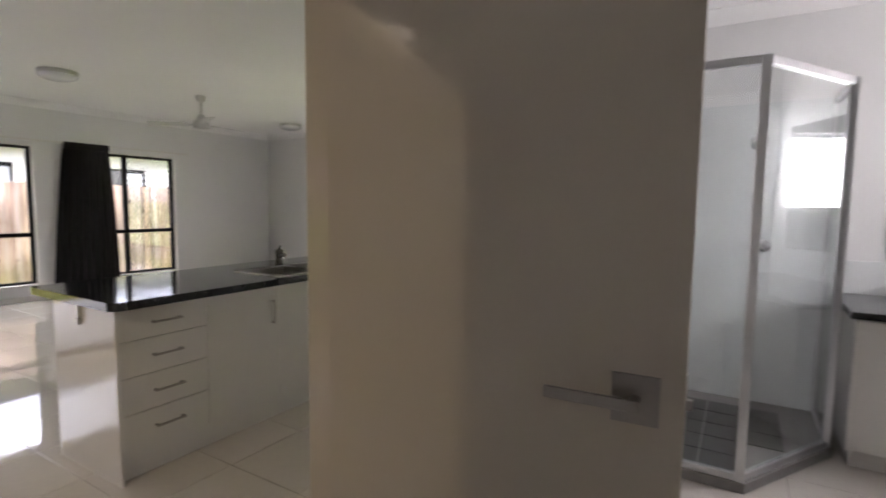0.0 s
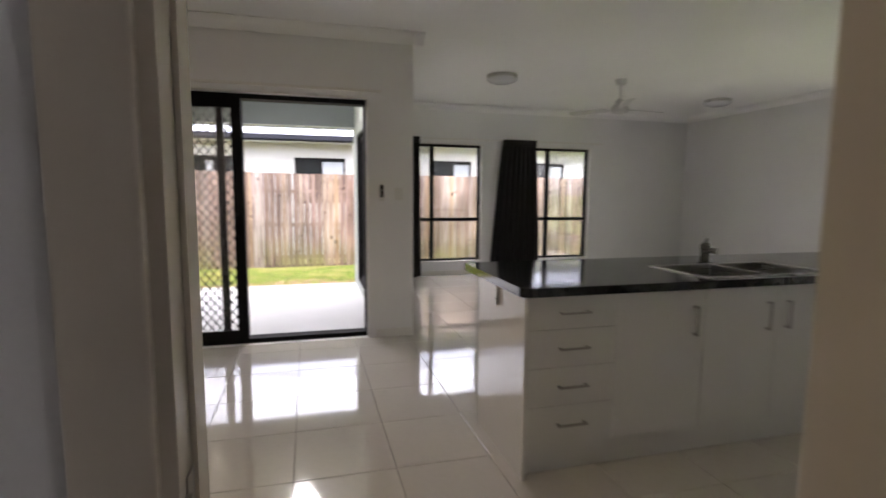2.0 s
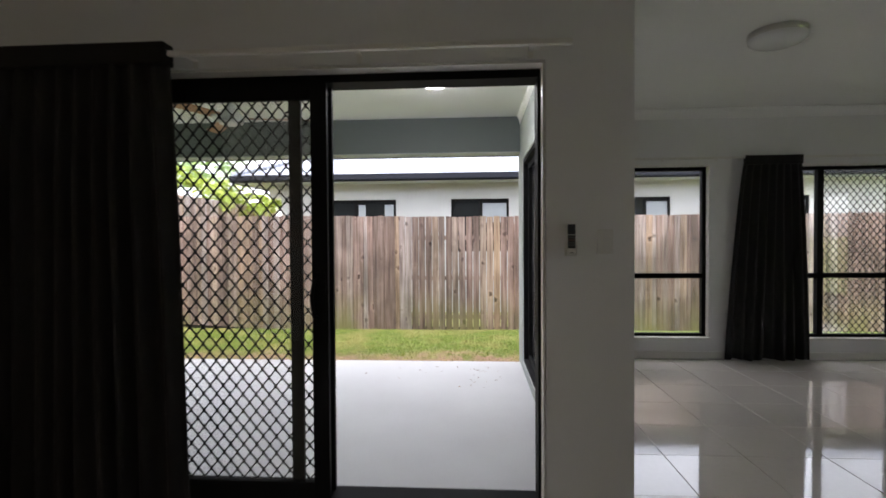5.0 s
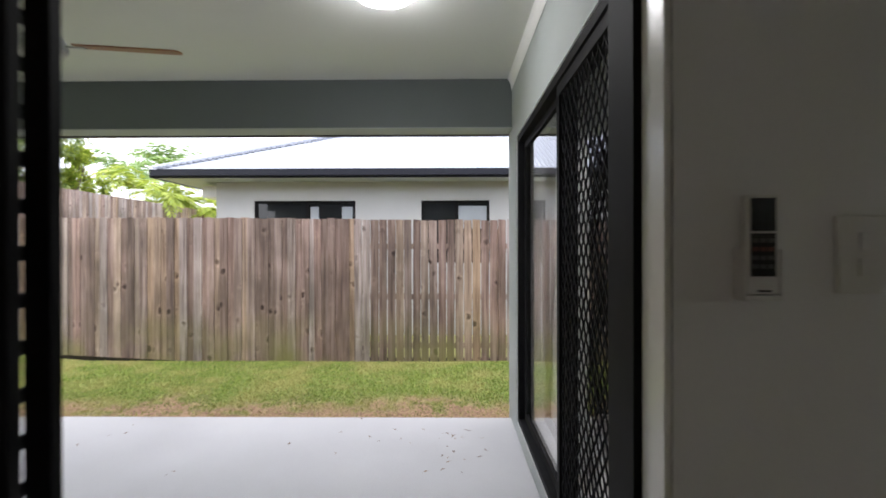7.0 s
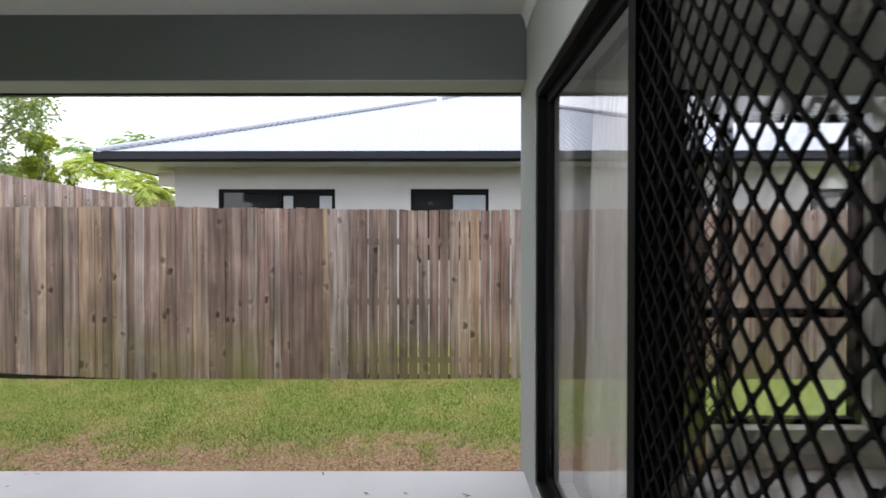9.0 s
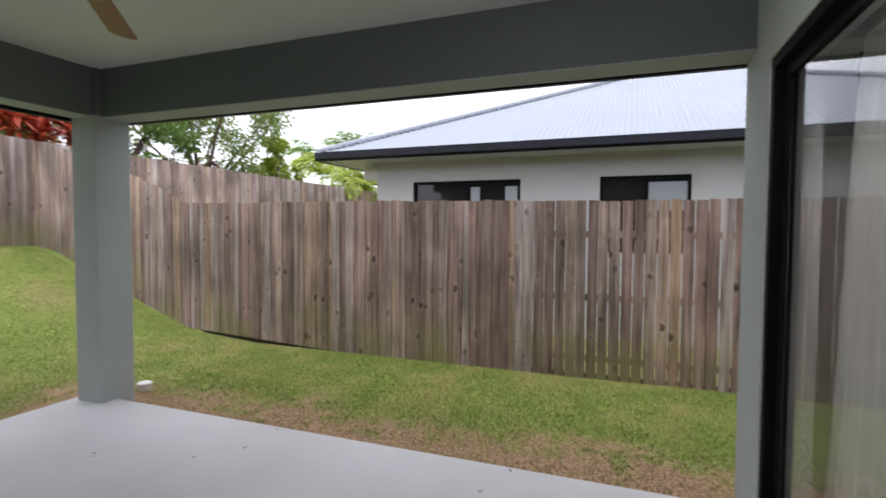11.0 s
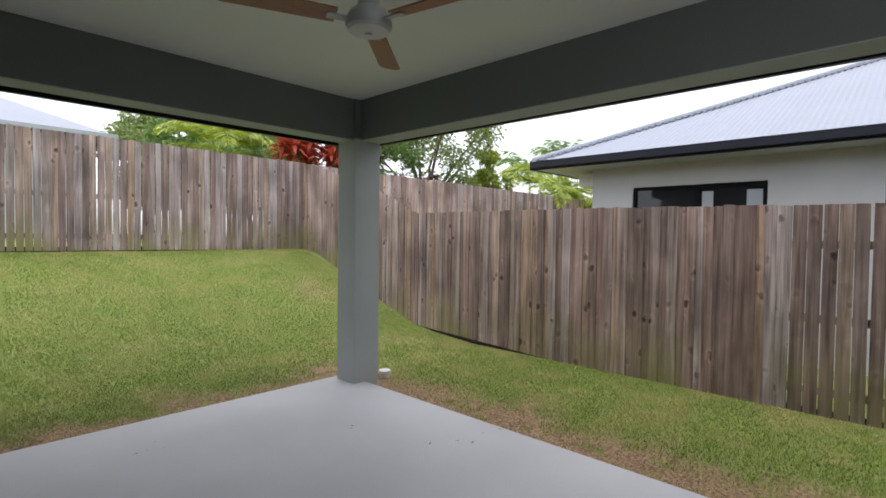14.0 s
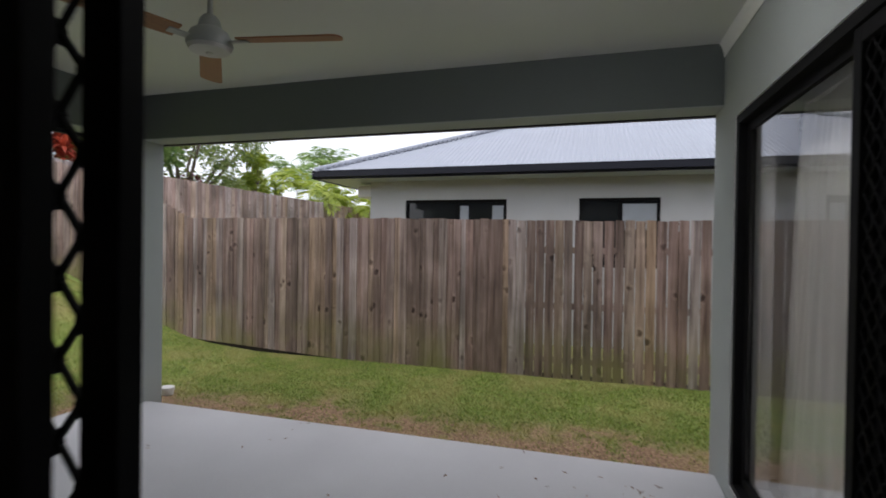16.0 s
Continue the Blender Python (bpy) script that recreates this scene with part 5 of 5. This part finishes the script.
    part("plinth_board", bm, M_PLINTH_SHADE, f, "plinth board with the fence foot's shadow put into its dark colour")
    return f


# the side boundary, from the far end of the house to the back corner
side_line = [(-11.40, 9.6, -0.15, 1.72), (-11.40, 0.9, -0.14, 1.725), (-11.40, -1.9, -0.135, 1.76), (-11.40, -4.72, 0.0, 1.765), (-11.47, -5.5, 0.22, 2.10), (-11.60, -7.85, 1.02, 2.78), (-11.66, -8.46, 1.07, 2.90)]


def side_gap(s):
    y = 9.6 - s
    if 0.15 < y < 2.9:
        return 0.011 if noise.noise((s * 3.1, 0, 0)) > -0.5 else 0.0
    return 0.0


# palings face the lawn: run the line from the back corner so that they lie on the yard side
fence("weathered grey-brown timber paling fence along the side boundary", side_line, M_PALING, 11, side_gap)
back_line = [(-11.72, -8.42, 1.07, 2.90), (-9.0, -8.42, 1.095, 2.915), (-4.0, -8.42, 1.11, 2.93)]
fence("bleached timber paling fence across the top of the lawn", back_line, M_PALING2, 12, lambda s: 0.005 + 0.026 * abs(noise.noise((s * 5.1, 7, 0))) if s > 0.5 else 0.0, 0.092)
far_line = [(-27.0, -8.42, 0.95, 2.85), (-20.0, -8.42, 1.0, 2.86), (-11.75, -8.42, 1.05, 2.89)]
fence("pale timber paling fence behind the neighbouring house", far_line, M_PALING2, 13, lambda s: 0.0, 0.13, rails=(0.3, 1.5))


# ---- neighbouring house ----
def corrugated(name, rows, parent, material, step=0.0127, amp=0.009):
    """Sheeting between an eave line and a top line: rows (y, x_eave, z_eave, x_top, z_top), corrugated across."""
    verts, faces = [], []
    for k, (y, xa, za, xb, zb) in enumerate(rows):
        d = amp * math.sin(2 * math.pi * y / 0.076)
        verts += [(xa, y, za + d), (xb, y, zb + d)]
        if k:
            b = 2 * k
            faces.append((b - 2, b, b + 1, b - 1))
    return raw(name, verts, faces, material, parent, "pale zinc corrugated sheeting", smooth=True)


def sash(parent, x, y0, y1, z0, z1, split, right_blind):
    w = new("window")
    w.parent = parent
    rect(w, "frame", "x", x - 0.01, x + 0.045, y0, y1, z0, z1, 0.045)
    boxes("meeting_stile", M_BLACK, w, (x + 0.0, split - 0.03, z0 + 0.045, x + 0.04, split + 0.03, z1 - 0.045))
    boxes("pane", M_DARKGLASS, w, (x + 0.008, y0 + 0.045, z0 + 0.045, x + 0.014, split - 0.03, z1 - 0.045), bevel=0)
    boxes("pane", M_DARKGLASS, w, (x + 0.008, split + 0.03, z0 + 0.045, x + 0.014, y1 - 0.045, z1 - 0.045), bevel=0)
    if right_blind:
        boxes("blind", M_BLIND, w, (x + 0.016, split + 0.03, (z0 + z1) / 2 + 0.05, x + 0.020, y1 - 0.045, z1 - 0.09), bevel=0, label="half-drawn pale blind")
    else:
        boxes("blind", M_BLIND, w, (x + 0.016, split + 0.05, z0 + 0.045, x + 0.019, split + 0.19, z1 - 0.10), (x + 0.016, y1 - 0.24, z0 + 0.045, x + 0.019, y1 - 0.06, z1 - 0.10), bevel=0, label="pale parted curtains")


def neighbour_house():
    h = thing("neighbour_house", "single-storey pale rendered house with a zinc hip roof", "house", at=(0, 0, -0.033))
    wx, ex, ey, ez, m = -13.41, -12.90, -3.555, 2.60, 0.44
    y_end, depth = 16.0, 5.2
    wins = [(-2.135, -0.41), (0.705, 1.86), (4.0, 5.0), (6.6, 7.6)]
    cuts = sorted([-2.78, y_end - 0.6] + [c for w in wins for c in w])
    for a, b in zip(cuts, cuts[1:]):
        if (a, b) in wins:
            boxes("wall", M_HOUSE, h, (wx - 0.2, a, -0.3, wx, b, 1.10), bevel=0)
            boxes("wall", M_HOUSE, h, (wx - 0.2, a, 2.155, wx, b, 2.50), bevel=0)
        else:
            boxes("wall", M_HOUSE, h, (wx - 0.2, a, -0.3, wx, b, 2.50), bevel=0)
    boxes("wall", M_HOUSE, h, (wx - 9.0, -2.78, -0.3, wx - 0.2, -2.58, 2.50), bevel=0)
    for i, (a, b) in enumerate(wins):
        sash(h, wx - 0.07, a, b, 1.10, 2.155, a + (b - a) * (0.52 if i != 0 else 0.52), i != 0)
    boxes("soffit", M_BLIND, h, (ex - 0.52, ey + 0.06, 2.475, ex - 0.03, y_end, 2.499), (ex - 9.5, ey + 0.06, 2.475, ex - 0.52, ey + 0.78, 2.499), bevel=0)
    boxes("fascia", M_GUTTER, h, (ex - 0.03, ey - 0.02, 2.475, ex, y_end, 2.50), (ex - 0.03, ey - 0.02, 2.50, ex - 0.01, y_end, 2.60), bevel=0.003)
    boxes("end_fascia", M_GUTTER, h, (ex - 9.5, ey - 0.04, 2.475, ex + 0.05, ey - 0.021, 2.61), bevel=0.003)
    boxes("gutter", M_GUTTER, h, (ex - 0.005, ey - 0.02, 2.50, ex + 0.055, y_end, 2.508), (ex + 0.05, ey - 0.02, 2.505, ex + 0.062, y_end, 2.605),
          (ex + 0.035, ey - 0.02, 2.595, ex + 0.066, y_end, 2.612), bevel=0.003, label="black metal gutter")
    rows = []
    y = ey
    while y < y_end:
        s = min(depth, y - ey)
        rows.append((y, ex + 0.02, ez + 0.01, ex - s, ez + 0.01 + m * s))
        y += 0.0127
    roof = corrugated("roof", rows, h, M_ROOF)
    bm = bmesh.new()
    a, b, c = (ex + 0.02, ey, ez), (ex - depth, ey + depth, ez + m * depth), (ex - 2 * depth, ey, ez)
    va = [bm.verts.new(p) for p in (a, b, c)]
    vb = [bm.verts.new((p[0], p[1], p[2] - 0.03)) for p in (a, b, c)]
    bm.faces.new(va)
    bm.faces.new(vb)
    for i in range(3):
        bm.faces.new((va[i], va[(i + 1) % 3], vb[(i + 1) % 3], vb[i]))
    part("hip_end", bm, M_ROOF, roof)
    bm = bmesh.new()
    tube(bm, (ex + 0.02, ey, ez + 0.03), (ex - depth, ey + depth, ez + m * depth + 0.03), 0.045, seg=8)
    for k in range(70):
        t = k / 70
        p = Vector((ex + 0.02, ey, ez + 0.045)).lerp(Vector((ex - depth, ey + depth, ez + m * depth + 0.045)), t)
        box(bm, p.x - 0.02, p.y + 0.02, p.z - 0.045, p.x + 0.05, p.y + 0.09, p.z - 0.005)
    part("hip_capping", bm, M_RIDGE, roof, "scalloped hip capping", False)
    bm = bmesh.new()
    tube(bm, (ex - depth, ey + depth, ez + m * depth + 0.03), (ex - depth, y_end, ez + m * depth + 0.03), 0.06, seg=8)
    part("ridge_capping", bm, M_RIDGE, roof)
    bm = bmesh.new()
    tube(bm, (ex - 3.9, -0.9 + 2.0, ez + 1.4), (ex - 3.9, -0.9 + 2.0, ez + 2.1), 0.05, seg=12)
    part("vent_pipe", bm, M_PVC, roof, smooth=True)
    boxes("wall_unit", M_PLASTIC, h, (wx - 0.62, -3.05, 2.22, wx - 0.05, -2.785, 2.42), bevel=0.01, label="white box under the eave")
    return h


neighbour_house()


def hill_house():
    h = thing("hill_house", "distant house with a pale zinc hip roof beyond the fence", "house")
    boxes("wall", M_HOUSE, h, (-9.6, -26.0, 0.8, 6.0, -17.6, 4.25), bevel=0)
    bm = bmesh.new()
    e = [(-10.2, -16.8, 4.29), (6.6, -16.8, 4.29), (6.6, -26.6, 4.29), (-10.2, -26.6, 4.29)]
    r = [(-5.3, -21.7, 6.54), (1.7, -21.7, 6.54)]
    v = [bm.verts.new(p) for p in e + r]
    for f in ((0, 1, 5, 4), (1, 2, 5), (2, 3, 4, 5), (3, 0, 4), (3, 2, 1, 0)):
        bm.faces.new([v[i] for i in f])
    part("roof", bm, M_ROOF, h)
    boxes("gutter", M_BLIND, h, (-10.3, -16.8, 4.18, 6.66, -16.7, 4.30), (-10.3, -26.6, 4.18, -10.2, -16.8, 4.30), bevel=0)
    return h


hill_house()


# ---- plants ----
def leaf_card(verts, faces, base, way, side, length, width, droop=0.0):
    """One folded leaf with a midrib, as four triangles."""
    b = len(verts)
    tip = base + way * length + Vector((0, 0, -droop * length))
    mid = base + way * (length * 0.5) + Vector((0, 0, -droop * length * 0.3))
    up = way.cross(side).normalized() * (width * 0.15)
    verts += [base[:], (mid + side * width / 2 + up)[:], mid[:], (mid - side * width / 2 + up)[:], tip[:]]
    faces += [(b, b + 1, b + 2), (b, b + 2, b + 3), (b + 1, b + 4, b + 2), (b + 2, b + 4, b + 3)]


def rand_way(r, up=0.2):
    while True:
        v = Vector((r.uniform(-1, 1), r.uniform(-1, 1), r.uniform(-1, 1) + up))
        if 0.1 < v.length < 1.2:
            return v.normalized()


def limbs(bm, r, base, tops, r0):
    for t in tops:
        p, q = Vector(base), Vector(t)
        last, n = p, 4
        for k in range(1, n + 1):
            u = k / n
            c = p.lerp(q, u) + Vector((r.uniform(-0.06, 0.06), r.uniform(-0.06, 0.06), 0.05 * math.sin(u * 3)))
            tube(bm, last, c, r0 * (1 - 0.8 * (k - 1) / n), r0 * (1 - 0.8 * k / n), seg=7, cap=False)
            last = c


def leafy_tree(name, label, x, y, z0, top, spread, leaves, size, material, seed, clumps=26, low=0.35):
    r = random.Random(seed)
    t = thing(name, label, "tree")
    H = top - z0
    cs = []
    for k in range(clumps):
        a, u = r.uniform(0, 2 * math.pi), r.uniform(low, 1.0)
        rad = spread * math.sqrt(r.random()) * (0.45 + 0.75 * math.sin(math.pi * min(1, (u - low) / (1.02 - low) * 0.85 + 0.12)))
        cs.append(Vector((x + rad * math.cos(a), y + rad * math.sin(a), z0 + H * u)))
    bm = bmesh.new()
    fork = (x + 0.05, y, z0 + H * low * 0.8)
    limbs(bm, r, (x, y, z0 - 0.1), [fork], 0.05 + 0.02 * H)
    limbs(bm, r, fork, cs[:14], 0.03 + 0.008 * H)
    part("trunk", bm, M_BARK, t)
    verts, faces = [], []
    for k in range(leaves):
        c = r.choice(cs)
        d = rand_way(r, 0.0) * (spread * 0.30 * r.random() ** 0.5)
        p = c + d
        w = (rand_way(r, 0.1) + d.normalized() * 0.6).normalized()
        s = w.orthogonal().normalized()
        leaf_card(verts, faces, p, w, s, size * r.uniform(0.6, 1.3), size * 0.5 * r.uniform(0.7, 1.2), r.uniform(0, 0.4))
    raw("crown", verts, faces, material, t)
    return t


def rosette(name, label, x, y, z0, heads, length, width, count, material, seed, category="shrub"):
    """Cane plants with strap-leaf heads: (dx, dy, height)."""
    r = random.Random(seed)
    t = thing(name, label, category)
    bm = bmesh.new()
    verts, faces = [], []
    for dx, dy, h in heads:
        top = Vector((x + dx, y + dy, z0 + h))
        limbs(bm, r, (x + dx * 0.4, y + dy * 0.4, z0 - 0.1), [top], 0.03)
        for k in range(count):
            a = k * 2.4 + r.uniform(-0.3, 0.3)
            e = r.uniform(-0.25, 1.25)
            w = Vector((math.cos(a) * math.cos(e), math.sin(a) * math.cos(e), math.sin(e)))
            s = Vector((-math.sin(a), math.cos(a), 0))
            leaf_card(verts, faces, top - Vector((0, 0, r.uniform(0, 0.3))), w, s, length * r.uniform(0.7, 1.2), width * r.uniform(0.8, 1.2), r.uniform(0.1, 0.6))
    part("canes", bm, M_BARK, t)
    raw("leaves", verts, faces, material, t)
    return t


def palm(name, label, x, y, z0, h, fronds, length, material, seed, leaflet=0.28):
    r = random.Random(seed)
    t = thing(name, label, "palm")
    bm = bmesh.new()
    limbs(bm, r, (x, y, z0 - 0.1), [(x + r.uniform(-0.2, 0.2), y, z0 + h)], 0.07)
    part("trunk", bm, M_BARK, t)
    verts, faces = [], []
    for k in range(fronds):
        a = k * 2.399 + r.uniform(-0.2, 0.2)
        e0 = r.uniform(0.35, 1.35)
        p = Vector((x, y, z0 + h))
        d = Vector((math.cos(a), math.sin(a), 0))
        n = 22
        step = length / n
        for i in range(n):
            e = e0 - 1.9 * (i / n) ** 1.4
            w = d * math.cos(e) + Vector((0, 0, math.sin(e)))
            q = p + w * step
            s = Vector((-d.y, d.x, 0))
            b = len(verts)
            verts += [(p + s * 0.008)[:], (p - s * 0.008)[:], (q - s * 0.006)[:], (q + s * 0.006)[:]]
            faces.append((b, b + 1, b + 2, b + 3))
            if i > 3:
                ln = leaflet * math.sin(math.pi * (0.12 + 0.85 * i / n)) + 0.05
                for sg in (-1, 1):
                    way = (s * sg + w * 0.55 + Vector((0, 0, r.uniform(-0.35, 0.1)))).normalized()
                    leaf_card(verts, faces, q, way, w, ln * r.uniform(0.85, 1.1), 0.1, 0.25)
            p = q
    raw("fronds", verts, faces, material, t)
    return t


def g(x, y):
    return 1.05


rosette("cordyline", "red-leaved cordyline clump behind the fence corner", -12.65, -9.65, 1.12, [(0, 0, 2.5), (0.3, 0.15, 2.3), (-0.35, 0.1, 2.4), (0.1, -0.35, 2.75), (0.55, 0.0, 2.55), (-0.2, 0.45, 2.15), (0.85, 0.1, 2.35), (-0.6, -0.1, 2.6), (0.4, 0.4, 2.1), (0.2, 0.1, 2.55), (0.7, 0.3, 2.3)], 0.46, 0.10, 60, M_LEAFR, 21)
rosette("dracaena", "purple-leaved dracaena above the neighbour's fence", -15.7, -9.8, 1.0, [(0, 0, 2.2), (0.4, 0, 2.0), (-0.6, 0.2, 2.1), (-1.3, 0.0, 2.2), (-2.0, 0.1, 2.0), (0.9, 0, 2.4)], 0.38, 0.07, 26, M_LEAFD, 22)
leafy_tree("broad_tree", "tall spreading green tree behind the boundary fence", -17.8, -11.0, 0.9, 6.6, 1.9, 11000, 0.15, M_LEAF, 23, 44, 0.28)
leafy_tree("garden_tree", "light green garden tree behind the post", -14.6, -10.4, 0.9, 5.2, 1.3, 6000, 0.19, M_LEAFP, 24, 24, 0.3)
leafy_tree("croton", "rounded yellow-green variegated shrub", -20.3, -10.6, 0.9, 4.45, 0.66, 8000, 0.13, M_LEAFY, 25, 40, 0.2)
leafy_tree("croton", "bright yellow shrub beside the palms", -21.0, -10.0, 0.9, 3.5, 0.5, 1300, 0.12, M_LEAFY, 26, 12, 0.3)
palm("banana_palm", "bright green arching palm by the neighbour's eave", -22.6, -9.6, 0.9, 2.2, 20, 2.1, M_LEAFY, 27, 0.5)
palm("banana_palm", "bright green low palm at the house corner", -24.2, -9.4, 0.9, 1.7, 18, 1.8, M_LEAFY, 28, 0.45)
palm("banana_palm", "bright green low palm beside the neighbour's house", -24.6, -7.5, 0.6, 1.9, 18, 1.7, M_LEAFY, 38, 0.45)
palm("palm_tree", "feathery palm rising over the garden", -27.0, -13.0, 0.9, 3.5, 22, 2.3, M_LEAFP, 29, 0.55)
palm("palm_tree", "tall feathery palm beyond the neighbour's roof", -31.0, -13.5, 0.9, 4.4, 22, 2.5, M_LEAFP, 30, 0.55)
palm("palm_tree", "yellow-green golden cane palm behind the back fence", -11.1, -11.4, 1.0, 2.3, 16, 1.7, M_LEAFY, 31, 0.4)
palm("palm_tree", "dark green cane palm behind the back fence", -12.6, -12.0, 1.0, 2.4, 16, 1.6, M_LEAFP, 32, 0.4)
leafy_tree("broad_tree", "distant green tree on the rise", -13.4, -21.0, 1.2, 6.6, 2.3, 11000, 0.26, M_LEAF, 33, 36, 0.25)
leafy_tree("broad_tree", "distant rounded green tree on the rise", -17.5, -23.0, 1.2, 6.8, 2.6, 11000, 0.28, M_LEAF, 34, 36, 0.25)
leafy_tree("broad_tree", "distant tree between the houses", -12.2, -15.5, 1.2, 5.0, 1.3, 5000, 0.2, M_LEAFP, 36, 24, 0.3)
rosette("cordyline", "small red-leaved cordyline by the neighbour's eave", -25.2, -9.3, 0.9, [(0, 0, 1.9), (0.3, 0, 1.7)], 0.4, 0.08, 24, M_LEAFR, 35)


# ---- small outdoor things ----
def drain_cap():
    d = thing("drain_cap", "white round drain riser in the grass", "drain")
    bm = bmesh.new()
    x, y, z = -9.47, -3.14, -0.205
    lathe(bm, [(0.055, 0.0), (0.055, 0.10), (0.066, 0.10), (0.066, 0.125), (0.058, 0.133), (0.0001, 0.135)], 24, (x, y, z))
    part("cap", bm, M_PVC, d, smooth=True)


drain_cap()


def leaf_litter():
    r = random.Random(5)
    verts, faces = [], []
    spots = [(-8.55, 1.15, 0.22, 26), (-8.5, 0.0, 0.03, 2), (-8.05, -0.55, 0.02, 2), (-8.3, -2.1, 0.02, 2), (-7.0, -2.75, 0.12, 4), (-8.85, 0.5, 0.2, 6), (-8.9, -1.4, 0.2, 6)]
    for x, y, sp, n in spots:
        for _ in range(n):
            p = Vector((x + r.gauss(0, sp), y + r.gauss(0, sp * 0.6), SLAB + 0.003))
            if p.x < -9.12 or p.y > YSO - 0.03:
                continue
            a = r.uniform(0, 6.28)
            w = Vector((math.cos(a), math.sin(a), r.uniform(0.0, 0.25))).normalized()
            leaf_card(verts, faces, p, w, Vector((-w.y, w.x, 0)), r.uniform(0.015, 0.05), r.uniform(0.006, 0.018))
    for _ in range(16000):
        x, y = r.uniform(-10.1, -4.8), r.uniform(-4.3, 1.68)
        if (x > -9.13 and y > -3.39) or r.random() > bare_amount(x, y) * 0.8:
            continue
        a = r.uniform(0, 6.28)
        w = Vector((math.cos(a), math.sin(a), r.uniform(0.0, 0.4))).normalized()
        leaf_card(verts, faces, Vector((x, y, lawn_z(x, y) + 0.004)), w, Vector((-w.y, w.x, 0)), r.uniform(0.012, 0.05), r.uniform(0.005, 0.018))
    tagged(raw("leaf_litter", verts, faces, M_DRY), "scattered dry brown leaf crumbs on slab and worn lawn edge", "leaf litter", kind="stuff")


leaf_litter()


# ---- grass ----
def build_grass(count, seed, x0, x1, y0, y1, name):
    rs = np.random.RandomState(seed)
    xs, ys = rs.uniform(x0, x1, count), rs.uniform(y0, y1, count)
    an, tl = rs.uniform(0, 6.283, count), rs.uniform(0.15, 0.95, count)
    hh, ww = rs.uniform(0.012, 0.036, count), rs.uniform(0.002, 0.0042, count)
    keep = rs.uniform(0, 1, count)
    verts, faces = [], []
    for x, y, a, t, h, w, k in zip(xs, ys, an, tl, hh, ww, keep):
        if x > -9.105 and y > -3.365 or x < -11.38 - (0.07 if y < -5.5 else 0) or y < -8.36:
            continue
        if k < bare_amount(x, y) * 0.9:
            continue
        z = lawn_z(x, y)
        ca, sa = math.cos(a), math.sin(a)
        b = len(verts)
        verts += [(x - sa * w, y + ca * w, z - 0.003), (x + sa * w, y - ca * w, z - 0.003), (x + ca * h * t, y + sa * h * t, z + h * (1.1 - 0.6 * t))]
        faces.append((b, b + 1, b + 2))
    tagged(raw(name, verts, faces, M_GRASS), "short mown grass blades with yellowed tips", "grass", kind="stuff")


build_grass(150000, 41, -11.42, -9.15, -3.3, 2.4, "grass")
build_grass(330000, 42, -11.6, -4.6, -8.4, -3.3, "grass_rise")


# ---- floor tiles ----
TX, TY, TX0, TY0 = 0.497, 0.474, -4.457, 0.893


def tile_mesh(w, d):
    bm = bmesh.new()
    box(bm, -w / 2, -d / 2, -0.0078, w / 2, d / 2, 0.0)
    es = [e for e in bm.edges if all(v.co.z > -0.001 for v in e.verts)]
    bmesh.ops.bevel(bm, geom=es, offset=0.0012, segments=1, affect="EDGES")
    me = bpy.data.meshes.new("floor_tile")
    bm.to_mesh(me)
    bm.free()
    me.materials.append(M_TILE)
    return me


TM = {}
rest_v, rest_f = [], []
for i in range(-14, 14):
    for j in range(-14, 18):
        x0, x1 = TX0 + i * TX + 0.002, TX0 + (i + 1) * TX - 0.002
        y0, y1 = TY0 + j * TY + 0.002, TY0 + (j + 1) * TY - 0.002
        zones = [(-5.68, -1.70, -4.2, YN), (XF, -5.682, YS, YN), (-1.698, 1.3, -0.6, 4.7)]
        for k, (a0, a1, b0, b1) in enumerate(zones):
            cx0, cx1, cy0, cy1 = max(x0, a0), min(x1, a1), max(y0, b0), min(y1, b1)
            if cx1 - cx0 < 0.02 or cy1 - cy0 < 0.02:
                continue
            w, d = round(cx1 - cx0, 3), round(cy1 - cy0, 3)
            near = k == 0 and -2.3 < (cy0 + cy1) / 2 < 5.2 or k == 1 and (cy0 + cy1) / 2 < 6.0
            if near:
                if (w, d) not in TM:
                    TM[(w, d)] = tile_mesh(w, d)
                o = new("floor_tile", TM[(w, d)])
                o.location = ((cx0 + cx1) / 2, (cy0 + cy1) / 2, 0.0)
                o.parent = floor
            else:
                b = len(rest_v)
                rest_v += [(cx0, cy0, 0), (cx1, cy0, 0), (cx1, cy1, 0), (cx0, cy1, 0), (cx0, cy0, -0.0078), (cx1, cy0, -0.0078), (cx1, cy1, -0.0078), (cx0, cy1, -0.0078)]
                rest_f += [(b, b + 1, b + 2, b + 3), (b + 4, b + 5, b + 1, b), (b + 5, b + 6, b + 2, b + 1), (b + 6, b + 7, b + 3, b + 2), (b + 7, b + 4, b, b + 3)]
o = raw("far_tiles", rest_v, rest_f, M_TILE, floor)
tagged(o, kind="stuff")
